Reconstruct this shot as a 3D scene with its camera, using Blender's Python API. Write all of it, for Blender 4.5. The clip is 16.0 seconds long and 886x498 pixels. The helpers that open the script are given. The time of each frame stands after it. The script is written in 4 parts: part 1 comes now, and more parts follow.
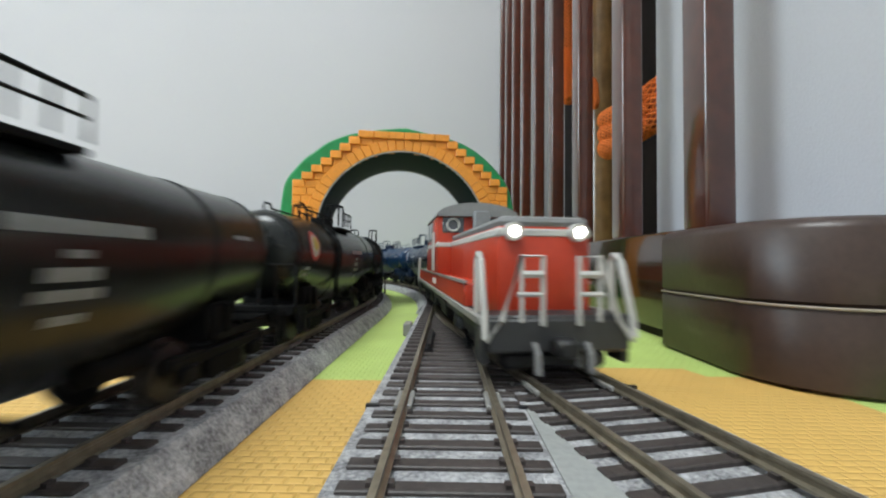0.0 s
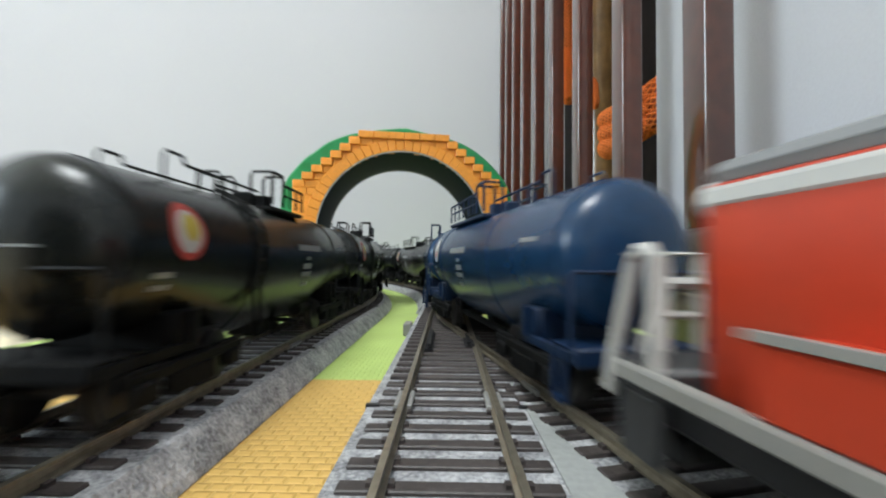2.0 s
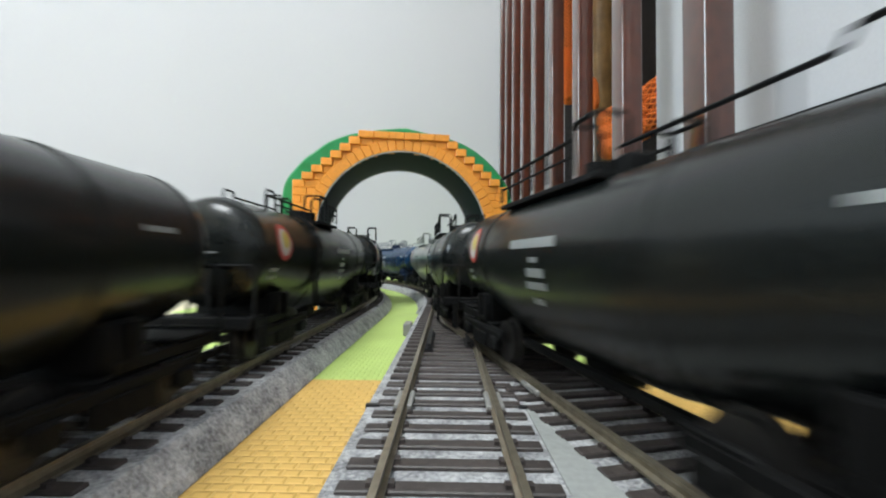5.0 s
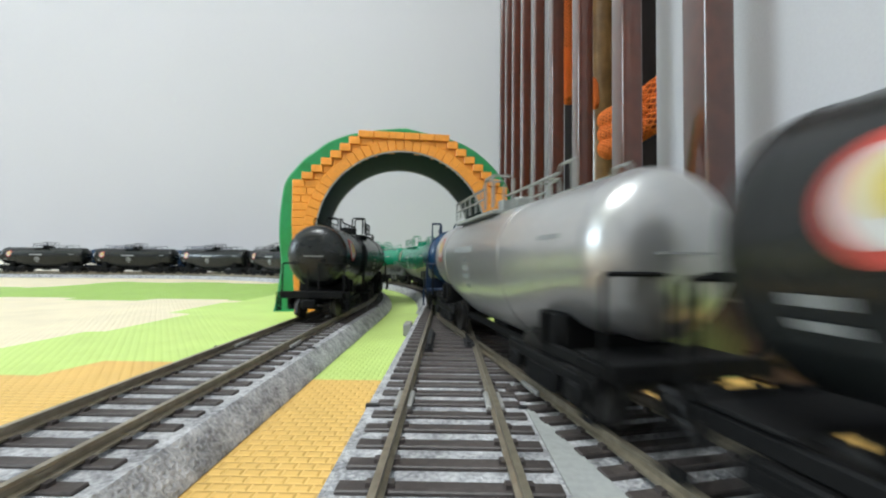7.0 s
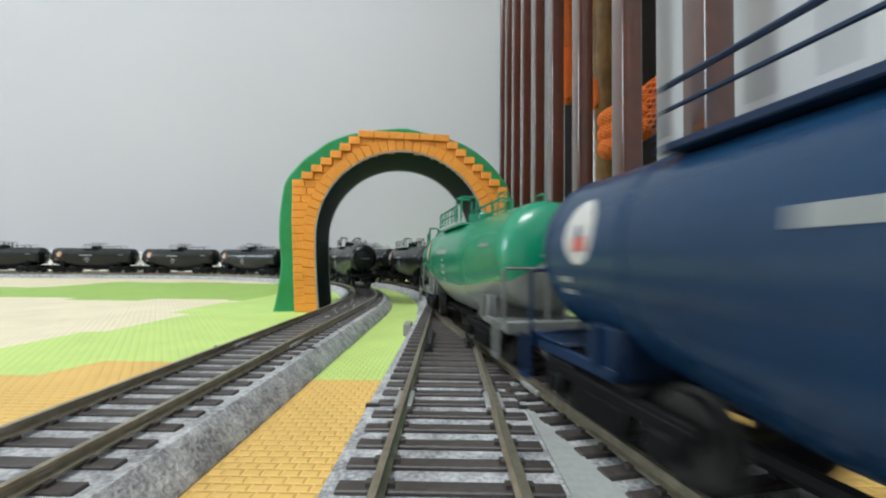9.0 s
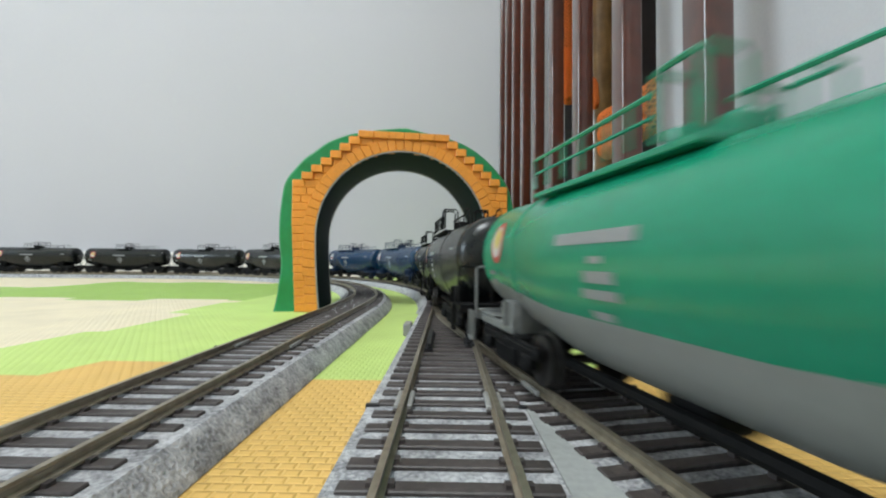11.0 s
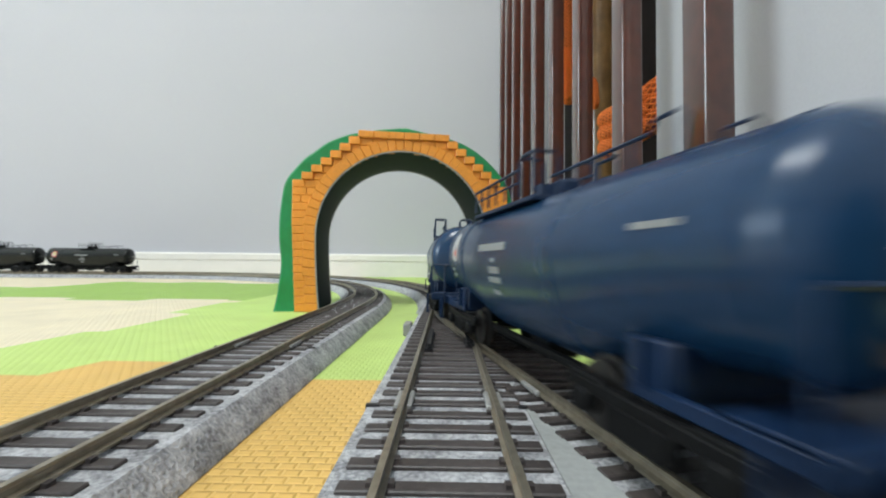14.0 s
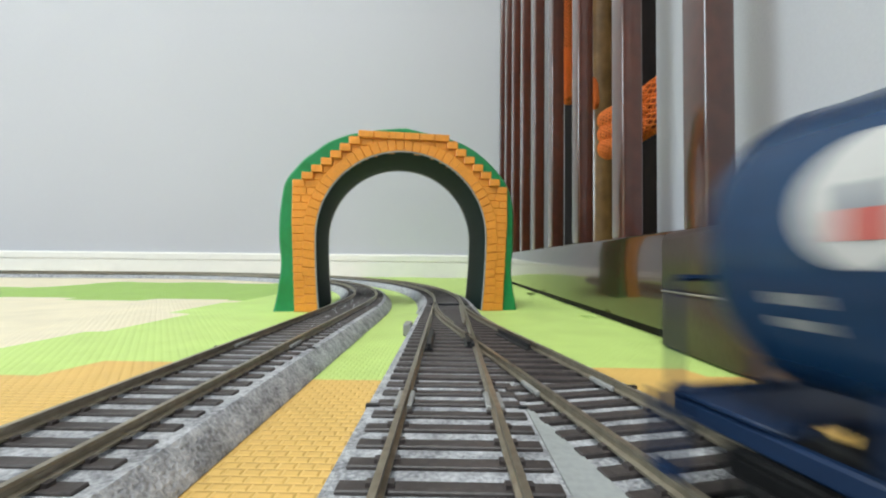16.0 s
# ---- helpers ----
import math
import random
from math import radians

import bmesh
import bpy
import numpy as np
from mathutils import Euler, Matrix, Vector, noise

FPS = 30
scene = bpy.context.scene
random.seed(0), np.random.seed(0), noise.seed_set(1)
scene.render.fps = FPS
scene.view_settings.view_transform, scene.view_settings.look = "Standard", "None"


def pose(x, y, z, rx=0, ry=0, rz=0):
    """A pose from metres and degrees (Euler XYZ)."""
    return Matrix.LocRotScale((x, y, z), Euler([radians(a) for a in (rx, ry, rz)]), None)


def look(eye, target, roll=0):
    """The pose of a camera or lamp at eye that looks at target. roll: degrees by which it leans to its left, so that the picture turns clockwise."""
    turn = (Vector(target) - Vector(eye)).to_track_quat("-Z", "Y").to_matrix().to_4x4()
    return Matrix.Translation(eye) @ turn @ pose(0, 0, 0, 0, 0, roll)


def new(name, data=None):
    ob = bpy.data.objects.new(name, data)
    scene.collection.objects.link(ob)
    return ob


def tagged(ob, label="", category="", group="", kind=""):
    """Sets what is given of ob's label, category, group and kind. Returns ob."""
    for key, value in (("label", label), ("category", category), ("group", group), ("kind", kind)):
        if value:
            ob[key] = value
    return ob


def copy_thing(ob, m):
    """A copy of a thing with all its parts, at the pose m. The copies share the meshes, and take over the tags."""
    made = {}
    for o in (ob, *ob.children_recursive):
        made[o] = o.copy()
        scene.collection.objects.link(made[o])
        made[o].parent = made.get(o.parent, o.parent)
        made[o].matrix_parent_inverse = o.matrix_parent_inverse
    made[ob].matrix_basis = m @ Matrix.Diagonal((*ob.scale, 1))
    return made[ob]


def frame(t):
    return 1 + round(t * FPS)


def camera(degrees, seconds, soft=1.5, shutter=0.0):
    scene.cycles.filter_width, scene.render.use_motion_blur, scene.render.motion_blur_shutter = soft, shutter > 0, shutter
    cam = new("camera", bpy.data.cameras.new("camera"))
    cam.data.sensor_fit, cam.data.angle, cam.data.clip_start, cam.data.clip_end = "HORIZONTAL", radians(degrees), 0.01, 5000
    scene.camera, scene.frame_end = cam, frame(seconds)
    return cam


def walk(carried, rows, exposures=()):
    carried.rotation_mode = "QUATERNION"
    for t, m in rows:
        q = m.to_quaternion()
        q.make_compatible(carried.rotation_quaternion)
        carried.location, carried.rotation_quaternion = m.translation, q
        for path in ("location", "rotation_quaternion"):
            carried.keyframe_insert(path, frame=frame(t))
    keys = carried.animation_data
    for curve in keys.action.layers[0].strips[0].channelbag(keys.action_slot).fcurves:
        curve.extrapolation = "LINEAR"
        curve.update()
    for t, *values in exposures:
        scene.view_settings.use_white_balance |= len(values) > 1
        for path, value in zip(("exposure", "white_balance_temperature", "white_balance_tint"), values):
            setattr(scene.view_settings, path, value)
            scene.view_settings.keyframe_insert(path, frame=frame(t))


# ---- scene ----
# A model railway (16.5 mm gauge) on foam mats; the camera stands on the middle track.
RT = 0.0084          # rail top above the mats
EYE = Vector((0.0, 0.0, 0.0343))
cam = camera(96.7, 16.0, soft=2.1, shutter=0.85)
aim = (-0.0130, 1.0, 0.0343 + 0.0304)
walk(cam, [(0.0, look(EYE, aim, 0.6)), (16.0, look(EYE, aim, 0.6))],
     exposures=[(0.0, 0.20), (1.5, 0.30), (3.5, 0.52), (5.5, 0.45), (7.0, 0.34), (9.0, 0.16), (12.5, 0.14), (16.0, 0.22)])

# ---------------------------------------------------------------- light
world = bpy.data.worlds.new("world")
scene.world = world
world.use_nodes = True
world.node_tree.nodes["Background"].inputs[0].default_value = (0.75, 0.85, 1.0, 1)
world.node_tree.nodes["Background"].inputs[1].default_value = 0.6


def area_lamp(name, m, sx, sy, watts, colour):
    d = bpy.data.lights.new(name, "AREA")
    d.shape, d.size, d.size_y, d.energy, d.color = "RECTANGLE", sx, sy, watts, colour
    o = new(name, d)
    o.matrix_world = m
    return o


area_lamp("ceiling_glow", look((-0.5, -0.9, 2.30), (-0.5, -0.9, 0)), 0.9, 0.9, 43, (0.885, 0.965, 1.0))
# added fill from the west to brighten the near wall; no window seen there
area_lamp("west_fill", look((-4.55, -1.0, 1.25), (0, -0.6, 0.6)), 1.9, 1.35, 84, (0.745, 0.905, 1.0))


# ---------------------------------------------------------------- materials
def mat(name, colour, rough=0.5, metal=0.0, vary=0.12, scale=300.0, bump=0.1, spec=0.5, coat=0.0, coat_rough=0.12, colour2=None, big=25.0, dist=0.0003):
    m = bpy.data.materials.new(name)
    m.use_nodes = True
    nt = m.node_tree
    b = nt.nodes["Principled BSDF"]
    b.inputs["Roughness"].default_value = rough
    b.inputs["Metallic"].default_value = metal
    b.inputs["Specular IOR Level"].default_value = spec
    b.inputs["Coat Weight"].default_value = coat
    b.inputs["Coat Roughness"].default_value = coat_rough
    b.inputs["Coat IOR"].default_value = 1.6
    tc = nt.nodes.new("ShaderNodeTexCoord")
    n1 = nt.nodes.new("ShaderNodeTexNoise")
    n1.inputs["Scale"].default_value, n1.inputs["Detail"].default_value = scale, 5
    n2 = nt.nodes.new("ShaderNodeTexNoise")
    n2.inputs["Scale"].default_value, n2.inputs["Detail"].default_value = big, 3
    nt.links.new(tc.outputs["Object"], n1.inputs["Vector"])
    nt.links.new(tc.outputs["Object"], n2.inputs["Vector"])
    add = nt.nodes.new("ShaderNodeMath")
    add.operation = "ADD"
    nt.links.new(n1.outputs["Fac"], add.inputs[0])
    nt.links.new(n2.outputs["Fac"], add.inputs[1])
    ramp = nt.nodes.new("ShaderNodeMapRange")
    ramp.inputs["From Min"].default_value, ramp.inputs["From Max"].default_value = 0.7, 1.3
    nt.links.new(add.outputs[0], ramp.inputs["Value"])
    mix = nt.nodes.new("ShaderNodeMix")
    mix.data_type = "RGBA"
    c2 = colour2 or tuple(min(1.0, c * (1 + vary)) for c in colour)
    c1 = colour if colour2 else tuple(c * (1 - vary) for c in colour)
    mix.inputs["A"].default_value, mix.inputs["B"].default_value = (*c1, 1), (*c2, 1)
    nt.links.new(ramp.outputs["Result"], mix.inputs["Factor"])
    nt.links.new(mix.outputs["Result"], b.inputs["Base Color"])
    if bump:
        bp = nt.nodes.new("ShaderNodeBump")
        bp.inputs["Strength"].default_value, bp.inputs["Distance"].default_value = bump, dist
        nt.links.new(n1.outputs["Fac"], bp.inputs["Height"])
        nt.links.new(bp.outputs["Normal"], b.inputs["Normal"])
    return m


def weave_mat(name, colour):
    """Foam with a fine basket-weave relief."""
    m = mat(name, colour, rough=0.55, vary=0.07, scale=60, bump=0, spec=0.35)
    nt = m.node_tree
    b = nt.nodes["Principled BSDF"]
    tc = nt.nodes.new("ShaderNodeTexCoord")
    br = nt.nodes.new("ShaderNodeTexBrick")
    br.inputs["Scale"].default_value = 1.0
    br.inputs["Brick Width"].default_value, br.inputs["Row Height"].default_value = 0.0031, 0.0021
    br.inputs["Mortar Size"].default_value, br.inputs["Mortar Smooth"].default_value = 0.00050, 1.0
    br.inputs["Color1"].default_value = br.inputs["Color2"].default_value = (1, 1, 1, 1)
    br.inputs["Mortar"].default_value = (0, 0, 0, 1)
    nt.links.new(tc.outputs["Object"], br.inputs["Vector"])
    bp = nt.nodes.new("ShaderNodeBump")
    bp.inputs["Strength"].default_value, bp.inputs["Distance"].default_value = 0.6, 0.0006
    nt.links.new(br.outputs["Color"], bp.inputs["Height"])
    nt.links.new(bp.outputs["Normal"], b.inputs["Normal"])
    return m


def glow_mat(name, colour, strength):
    m = bpy.data.materials.new(name)
    m.use_nodes = True
    b = m.node_tree.nodes["Principled BSDF"]
    b.inputs["Base Color"].default_value = (*colour, 1)
    b.inputs["Emission Color"].default_value = (*colour, 1)
    b.inputs["Emission Strength"].default_value = strength
    return m


M_WALL = mat("wall_paper", (0.505, 0.502, 0.532), 0.85, vary=0.03, scale=900, bump=0.35, big=2.0, dist=0.0004)
M_CEIL = mat("ceiling_paper", (0.82, 0.82, 0.80), 0.9, vary=0.02, scale=300, bump=0.2, big=2.0)
M_SKIRT = mat("white_skirting", (0.80, 0.77, 0.71), 0.45, vary=0.03, scale=60, bump=0.03, big=4)
M_FLOOR = mat("dark_floorboards", (0.20, 0.12, 0.07), 0.4, vary=0.25, scale=40, bump=0.1, big=6)
M_TAN = weave_mat("tan_foam", (0.72, 0.45, 0.13))
M_LIME = weave_mat("lime_foam", (0.53, 0.69, 0.20))
M_CREAM = weave_mat("cream_foam", (0.80, 0.70, 0.50))
M_GREEN = weave_mat("green_foam", (0.34, 0.52, 0.11))
M_BALLAST = mat("grey_ballast", (0.15, 0.15, 0.158), 0.92, scale=1300, bump=1.0, big=240, colour2=(0.56, 0.56, 0.575), dist=0.0006)
M_SLEEPER = mat("brown_sleeper", (0.035, 0.028, 0.026), 0.5, vary=0.3, scale=900, bump=0.2, colour2=(0.085, 0.070, 0.066))
M_RAIL = mat("nickel_rail", (0.33, 0.29, 0.22), 0.38, metal=0.8, vary=0.25, scale=500, bump=0.05, big=60)
M_WEB = mat("pale_web_plastic", (0.30, 0.31, 0.30), 0.75, vary=0.12, scale=900, bump=0.3, big=60)
M_GRAIN = mat("pale_grain", (0.50, 0.50, 0.51), 0.8, vary=0.2, scale=900, bump=0.2)
M_JOINER = mat("grey_joiner", (0.27, 0.265, 0.25), 0.5, vary=0.1, scale=800, bump=0.1)
M_BLACKP = mat("black_plastic", (0.012, 0.012, 0.013), 0.5, vary=0.3, scale=700, bump=0.1)
M_ORANGE = mat("orange_brick_plastic", (0.80, 0.30, 0.035), 0.42, vary=0.10, scale=500, bump=0.12, big=60)
M_JOINT = mat("orange_joint_plastic", (0.72, 0.26, 0.03), 0.5, vary=0.1, scale=500, bump=0.1)
M_SHELL = mat("green_shell_plastic", (0.012, 0.24, 0.075), 0.35, vary=0.12, scale=250, bump=0.08, big=40)
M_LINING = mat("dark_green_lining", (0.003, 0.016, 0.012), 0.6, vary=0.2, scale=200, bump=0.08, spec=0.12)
M_VARNISH = mat("dark_brown_varnish", (0.070, 0.016, 0.007), 0.30, vary=0.3, scale=120, bump=0.02, spec=0.45, coat=1.0, coat_rough=0.10, big=14)
M_PLINTH = mat("brown_gloss_paint", (0.034, 0.016, 0.010), 0.18, vary=0.2, scale=150, bump=0.015, spec=0.9, coat=1.0, coat_rough=0.06, big=12)
M_BROWNV = mat("brown_vinyl", (0.050, 0.030, 0.024), 0.38, vary=0.18, scale=420, bump=0.2, big=20)
M_SEAM = mat("pale_seam", (0.30, 0.25, 0.21), 0.6, vary=0.1, scale=400, bump=0.1)
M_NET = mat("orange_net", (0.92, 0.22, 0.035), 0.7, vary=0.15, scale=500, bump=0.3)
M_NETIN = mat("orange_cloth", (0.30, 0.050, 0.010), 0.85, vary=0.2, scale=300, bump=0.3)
# near-black: the shade behind and under the slatted rail is in this colour
M_SHADEWOOD = mat("dark_shaded_wood", (0.010, 0.006, 0.005), 0.6, spec=0.15, vary=0.4, scale=60, bump=0.1, big=8)
M_BRASSY = mat("ochre_wood", (0.24, 0.13, 0.045), 0.3, vary=0.3, scale=60, bump=0.05, coat=0.4)

M_TBLACK = mat("black_tank_paint", (0.0095, 0.0112, 0.0108), 0.26, vary=0.25, scale=500, bump=0.02, coat=0.05, spec=0.34, big=40)
M_TBLUE = mat("blue_tank_paint", (0.008, 0.034, 0.083), 0.26, vary=0.15, scale=500, bump=0.02, coat=0.06, spec=0.38, big=40)
M_BFRAME = mat("blue_frame_paint", (0.005, 0.018, 0.052), 0.45, vary=0.2, scale=600, bump=0.06, spec=0.3)
M_GFRAME = mat("grey_frame_paint", (0.15, 0.155, 0.15), 0.45, vary=0.15, scale=600, bump=0.06, spec=0.4)
M_TSILVER = mat("silver_tank_paint", (0.46, 0.46, 0.46), 0.28, metal=0.75, vary=0.06, scale=500, bump=0.02, big=40)
M_TGREEN = mat("green_tank_paint", (0.004, 0.215, 0.115), 0.27, vary=0.1, scale=500, bump=0.02, coat=0.25, big=40)
M_TGREY = mat("grey_tank_paint", (0.21, 0.22, 0.205), 0.3, vary=0.1, scale=500, bump=0.02, coat=0.2, big=40)
M_UNDER = mat("black_underframe", (0.006, 0.006, 0.0062), 0.65, vary=0.3, scale=600, bump=0.1, spec=0.12)
M_WHEEL = mat("dark_wheel_steel", (0.05, 0.047, 0.045), 0.45, metal=0.7, vary=0.3, scale=500, bump=0.1)
M_WHITE = mat("white_print", (0.70, 0.70, 0.70), 0.45, vary=0.05, scale=800, bump=0.0)
M_FADED = mat("faded_print", (0.22, 0.23, 0.23), 0.5, vary=0.2, scale=800, bump=0.0)
M_BADGEW = mat("badge_white", (0.50, 0.49, 0.47), 0.5, vary=0.1, scale=800, bump=0.0)
M_BADGER = mat("badge_mark_red", (0.45, 0.10, 0.08), 0.5, vary=0.1, scale=800, bump=0.0)
M_BRED = mat("badge_red", (0.42, 0.05, 0.035), 0.4, vary=0.05, scale=800, bump=0.0)
M_BYEL = mat("badge_yellow", (0.46, 0.36, 0.05), 0.4, vary=0.05, scale=800, bump=0.0)
M_LRED = mat("locomotive_red", (0.50, 0.046, 0.017), 0.36, vary=0.08, scale=500, bump=0.03, coat=0.05, big=50)
M_LGREY = mat("locomotive_grey", (0.22, 0.22, 0.22), 0.45, vary=0.1, scale=500, bump=0.05)
M_LDARK = mat("locomotive_dark_grey", (0.035, 0.035, 0.036), 0.45, vary=0.15, scale=500, bump=0.05)
M_LPALE = mat("locomotive_pale_grey", (0.27, 0.265, 0.245), 0.45, vary=0.08, scale=500, bump=0.03)
M_LWHITE = mat("locomotive_white", (0.52, 0.51, 0.48), 0.4, vary=0.06, scale=500, bump=0.03)
M_GLASS = mat("cab_glass", (0.07, 0.075, 0.08), 0.08, vary=0.2, scale=100, bump=0.0, coat=0.6)
M_LAMP = glow_mat("headlamp_glow", (1.0, 0.93, 0.8), 14.0)
M_PANEL = glow_mat("ceiling_lamp_glow", (1.0, 0.96, 0.9), 6.0)


# ---------------------------------------------------------------- mesh helpers
def mesh_of(name, bm, material, smooth=None):
    me = bpy.data.meshes.new(name)
    bmesh.ops.recalc_face_normals(bm, faces=bm.faces)
    bm.to_mesh(me)
    bm.free()
    for m in (material if isinstance(material, (list, tuple)) else [material]):
        me.materials.append(m)
    if smooth is not None:
        me.shade_smooth()
        me.set_sharp_from_angle(angle=radians(smooth))
    return me


def part(name, bm, material, parent=None, label="", smooth=40, m=None):
    ob = new(name, mesh_of(name, bm, material, smooth))
    if parent:
        ob.parent = parent
    if m is not None:
        ob.matrix_basis = m
    if label:
        tagged(ob, label)
    return ob


def shared(name, me, parent, m, label=""):
    ob = new(name, me)
    ob.parent = parent
    ob.matrix_basis = m
    if label:
        tagged(ob, label)
    return ob


def thing(name, label, category, group="", kind="", m=None):
    ob = tagged(new(name), label, category, group, kind)
    ob.empty_display_size = 0.02
    if m is not None:
        ob.matrix_basis = m
    return ob


def box(bm, x0, x1, y0, y1, z0, z1, bevel=0.0, seg=1):
    r = bmesh.ops.create_cube(bm, size=1)
    vs = r["verts"]
    for v in vs:
        v.co = Vector(((x0 + x1) / 2 + v.co.x * (x1 - x0), (y0 + y1) / 2 + v.co.y * (y1 - y0), (z0 + z1) / 2 + v.co.z * (z1 - z0)))
    if bevel:
        es = list({e for v in vs for e in v.link_edges})
        bmesh.ops.bevel(bm, geom=es, offset=bevel, segments=seg, profile=0.5, affect="EDGES")
    return bm


def bx(*a, **k):
    return box(bmesh.new(), *a, **k)


def tube(bm, pts, r, sides=6, closed=False):
    """A round bar along points."""
    pts = [Vector(p) for p in pts]
    n = len(pts)
    rings = []
    for i, p in enumerate(pts):
        a = pts[(i - 1) % n] if closed or i else pts[i]
        b = pts[(i + 1) % n] if closed or i < n - 1 else pts[i]
        d = (b - a).normalized()
        up = Vector((0, 0, 1)) if abs(d.z) < 0.9 else Vector((0, 1, 0))
        u = d.cross(up).normalized()
        w = d.cross(u).normalized()
        rings.append([bm.verts.new(p + r * (math.cos(2 * math.pi * k / sides) * u + math.sin(2 * math.pi * k / sides) * w)) for k in range(sides)])
    last = n if closed else n - 1
    for i in range(last):
        A, B = rings[i], rings[(i + 1) % n]
        for k in range(sides):
            bm.faces.new((A[k], A[(k + 1) % sides], B[(k + 1) % sides], B[k]))
    if not closed:
        bm.faces.new(rings[0])
        bm.faces.new(rings[-1][::-1])
    return bm


def lathe_x(bm, rings, sides=40):
    """rings: (x, radius, centre height) along x."""
    R = []
    for x, r, zc in rings:
        if r < 1e-6:
            R.append([bm.verts.new((x, 0, zc))])
        else:
            R.append([bm.verts.new((x, r * math.cos(2 * math.pi * k / sides), zc + r * math.sin(2 * math.pi * k / sides))) for k in range(sides)])
    for A, B in zip(R, R[1:]):
        for k in range(sides):
            k2 = (k + 1) % sides
            f = [A[0]] if len(A) == 1 else [A[k], A[k2]]
            g = [B[0]] if len(B) == 1 else [B[k2], B[k]]
            bm.faces.new(f + g)
    return bm


def disc_y(bm, x, y0, y1, z, r, sides=24):
    """A disc or drum with its axle along y."""
    A = [bm.verts.new((x + r * math.cos(2 * math.pi * k / sides), y0, z + r * math.sin(2 * math.pi * k / sides))) for k in range(sides)]
    B = [bm.verts.new((v.co.x, y1, v.co.z)) for v in A]
    bm.faces.new(A)
    bm.faces.new(B[::-1])
    for k in range(sides):
        bm.faces.new((A[k], A[(k + 1) % sides], B[(k + 1) % sides], B[k]))
    return bm


def sweep(bm, path, profile, closed_profile=True):
    """Sweeps a profile (offset to the right, height) along path points (x, y, heading vector)."""
    rows = []
    for (x, y, tx, ty) in path:
        rows.append([bm.verts.new((x + o * ty, y - o * tx, h)) for o, h in profile])
    n = len(profile)
    for A, B in zip(rows, rows[1:]):
        for k in range(n if closed_profile else n - 1):
            bm.faces.new((A[k], A[(k + 1) % n], B[(k + 1) % n], B[k]))
    if closed_profile:
        bm.faces.new(rows[0])
        bm.faces.new(rows[-1][::-1])
    return bm


# ---------------------------------------------------------------- track lines
XM, SPACE = 0.0005, 0.0595
R_IN, R_OUT, Y1, Y2 = 0.430, 0.488, 0.239, 0.2505
A_END = radians(95)   # the far side runs on a little past a quarter turn
R_T, T_ANG, S_OUT, R_BACK = 0.360, radians(12.7), 0.190, 0.490   # turnout curve, straight after it, and the curve back


def left_line(s):
    """Inner track: straight ahead, a quarter turn to the left, then straight on. Gives x, y and the heading."""
    x0 = XM - SPACE
    if s < Y1:
        return x0, s, 0.0, 1.0
    a = (s - Y1) / R_IN
    d = max(0.0, a - A_END) * R_IN
    a = min(a, A_END)
    return x0 - R_IN * (1 - math.cos(a)) - d * math.sin(a), Y1 + R_IN * math.sin(a) + d * math.cos(a), -math.sin(a), math.cos(a)


def right_line(s):
    """Outer track, run towards the camera: from the far side round the quarter turn, off at the turnout, and back to parallel."""
    if s < 0:
        a = -s / R_OUT
        d = max(0.0, a - A_END) * R_OUT
        a = min(a, A_END)
        return XM - R_OUT * (1 - math.cos(a)) - d * math.sin(a), Y2 + R_OUT * math.sin(a) + d * math.cos(a), math.sin(a), -math.cos(a)
    sn, cs = math.sin(T_ANG), math.cos(T_ANG)
    a = s / R_T
    if a < T_ANG:
        return XM + R_T * (1 - math.cos(a)), Y2 - R_T * math.sin(a), math.sin(a), -math.cos(a)
    x, y = XM + R_T * (1 - cs), Y2 - R_T * sn
    d = s - R_T * T_ANG
    if d < S_OUT:
        return x + d * sn, y - d * cs, sn, -cs
    x, y, d = x + S_OUT * sn, y - S_OUT * cs, d - S_OUT
    g = T_ANG - d / R_BACK
    if g > 0:
        return x + R_BACK * (math.cos(g) - cs), y - R_BACK * (sn - math.sin(g)), math.sin(g), -math.cos(g)
    return x + R_BACK * (1 - cs), y - R_BACK * sn - (d - R_BACK * T_ANG), 0.0, -1.0


def sample(line, s0, s1, step=0.008):
    n = max(2, int((s1 - s0) / step))
    return [line(s0 + (s1 - s0) * i / n) for i in range(n + 1)]


def mid_line(s):
    return XM, s, 0.0, 1.0


# ---------------------------------------------------------------- the room
def flat_box(name, x0, x1, y0, y1, z0, z1, material, label, category, bevel=0.0):
    ob = part(name, bx(x0, x1, y0, y1, z0, z1, bevel=bevel), material)
    return tagged(ob, label, category, kind="structure")


WALL_Y, RX, NX, NY = 0.825, 0.62, 0.132, 0.250   # far wall, alcove's back, near wall face and its corner
flat_box("wall_north", -4.6, RX + 0.1, WALL_Y, WALL_Y + 0.1, -0.012, 2.4, M_WALL, "plain off-white papered wall behind the track", "wall")
flat_box("wall_near", NX, RX, -3.4, NY, -0.012, 2.4, M_WALL, "plain off-white papered wall that ends at the alcove", "wall")
flat_box("wall_east", RX, RX + 0.1, -3.4, WALL_Y, -0.012, 2.4, M_WALL, "plain off-white papered wall at the back of the alcove", "wall")


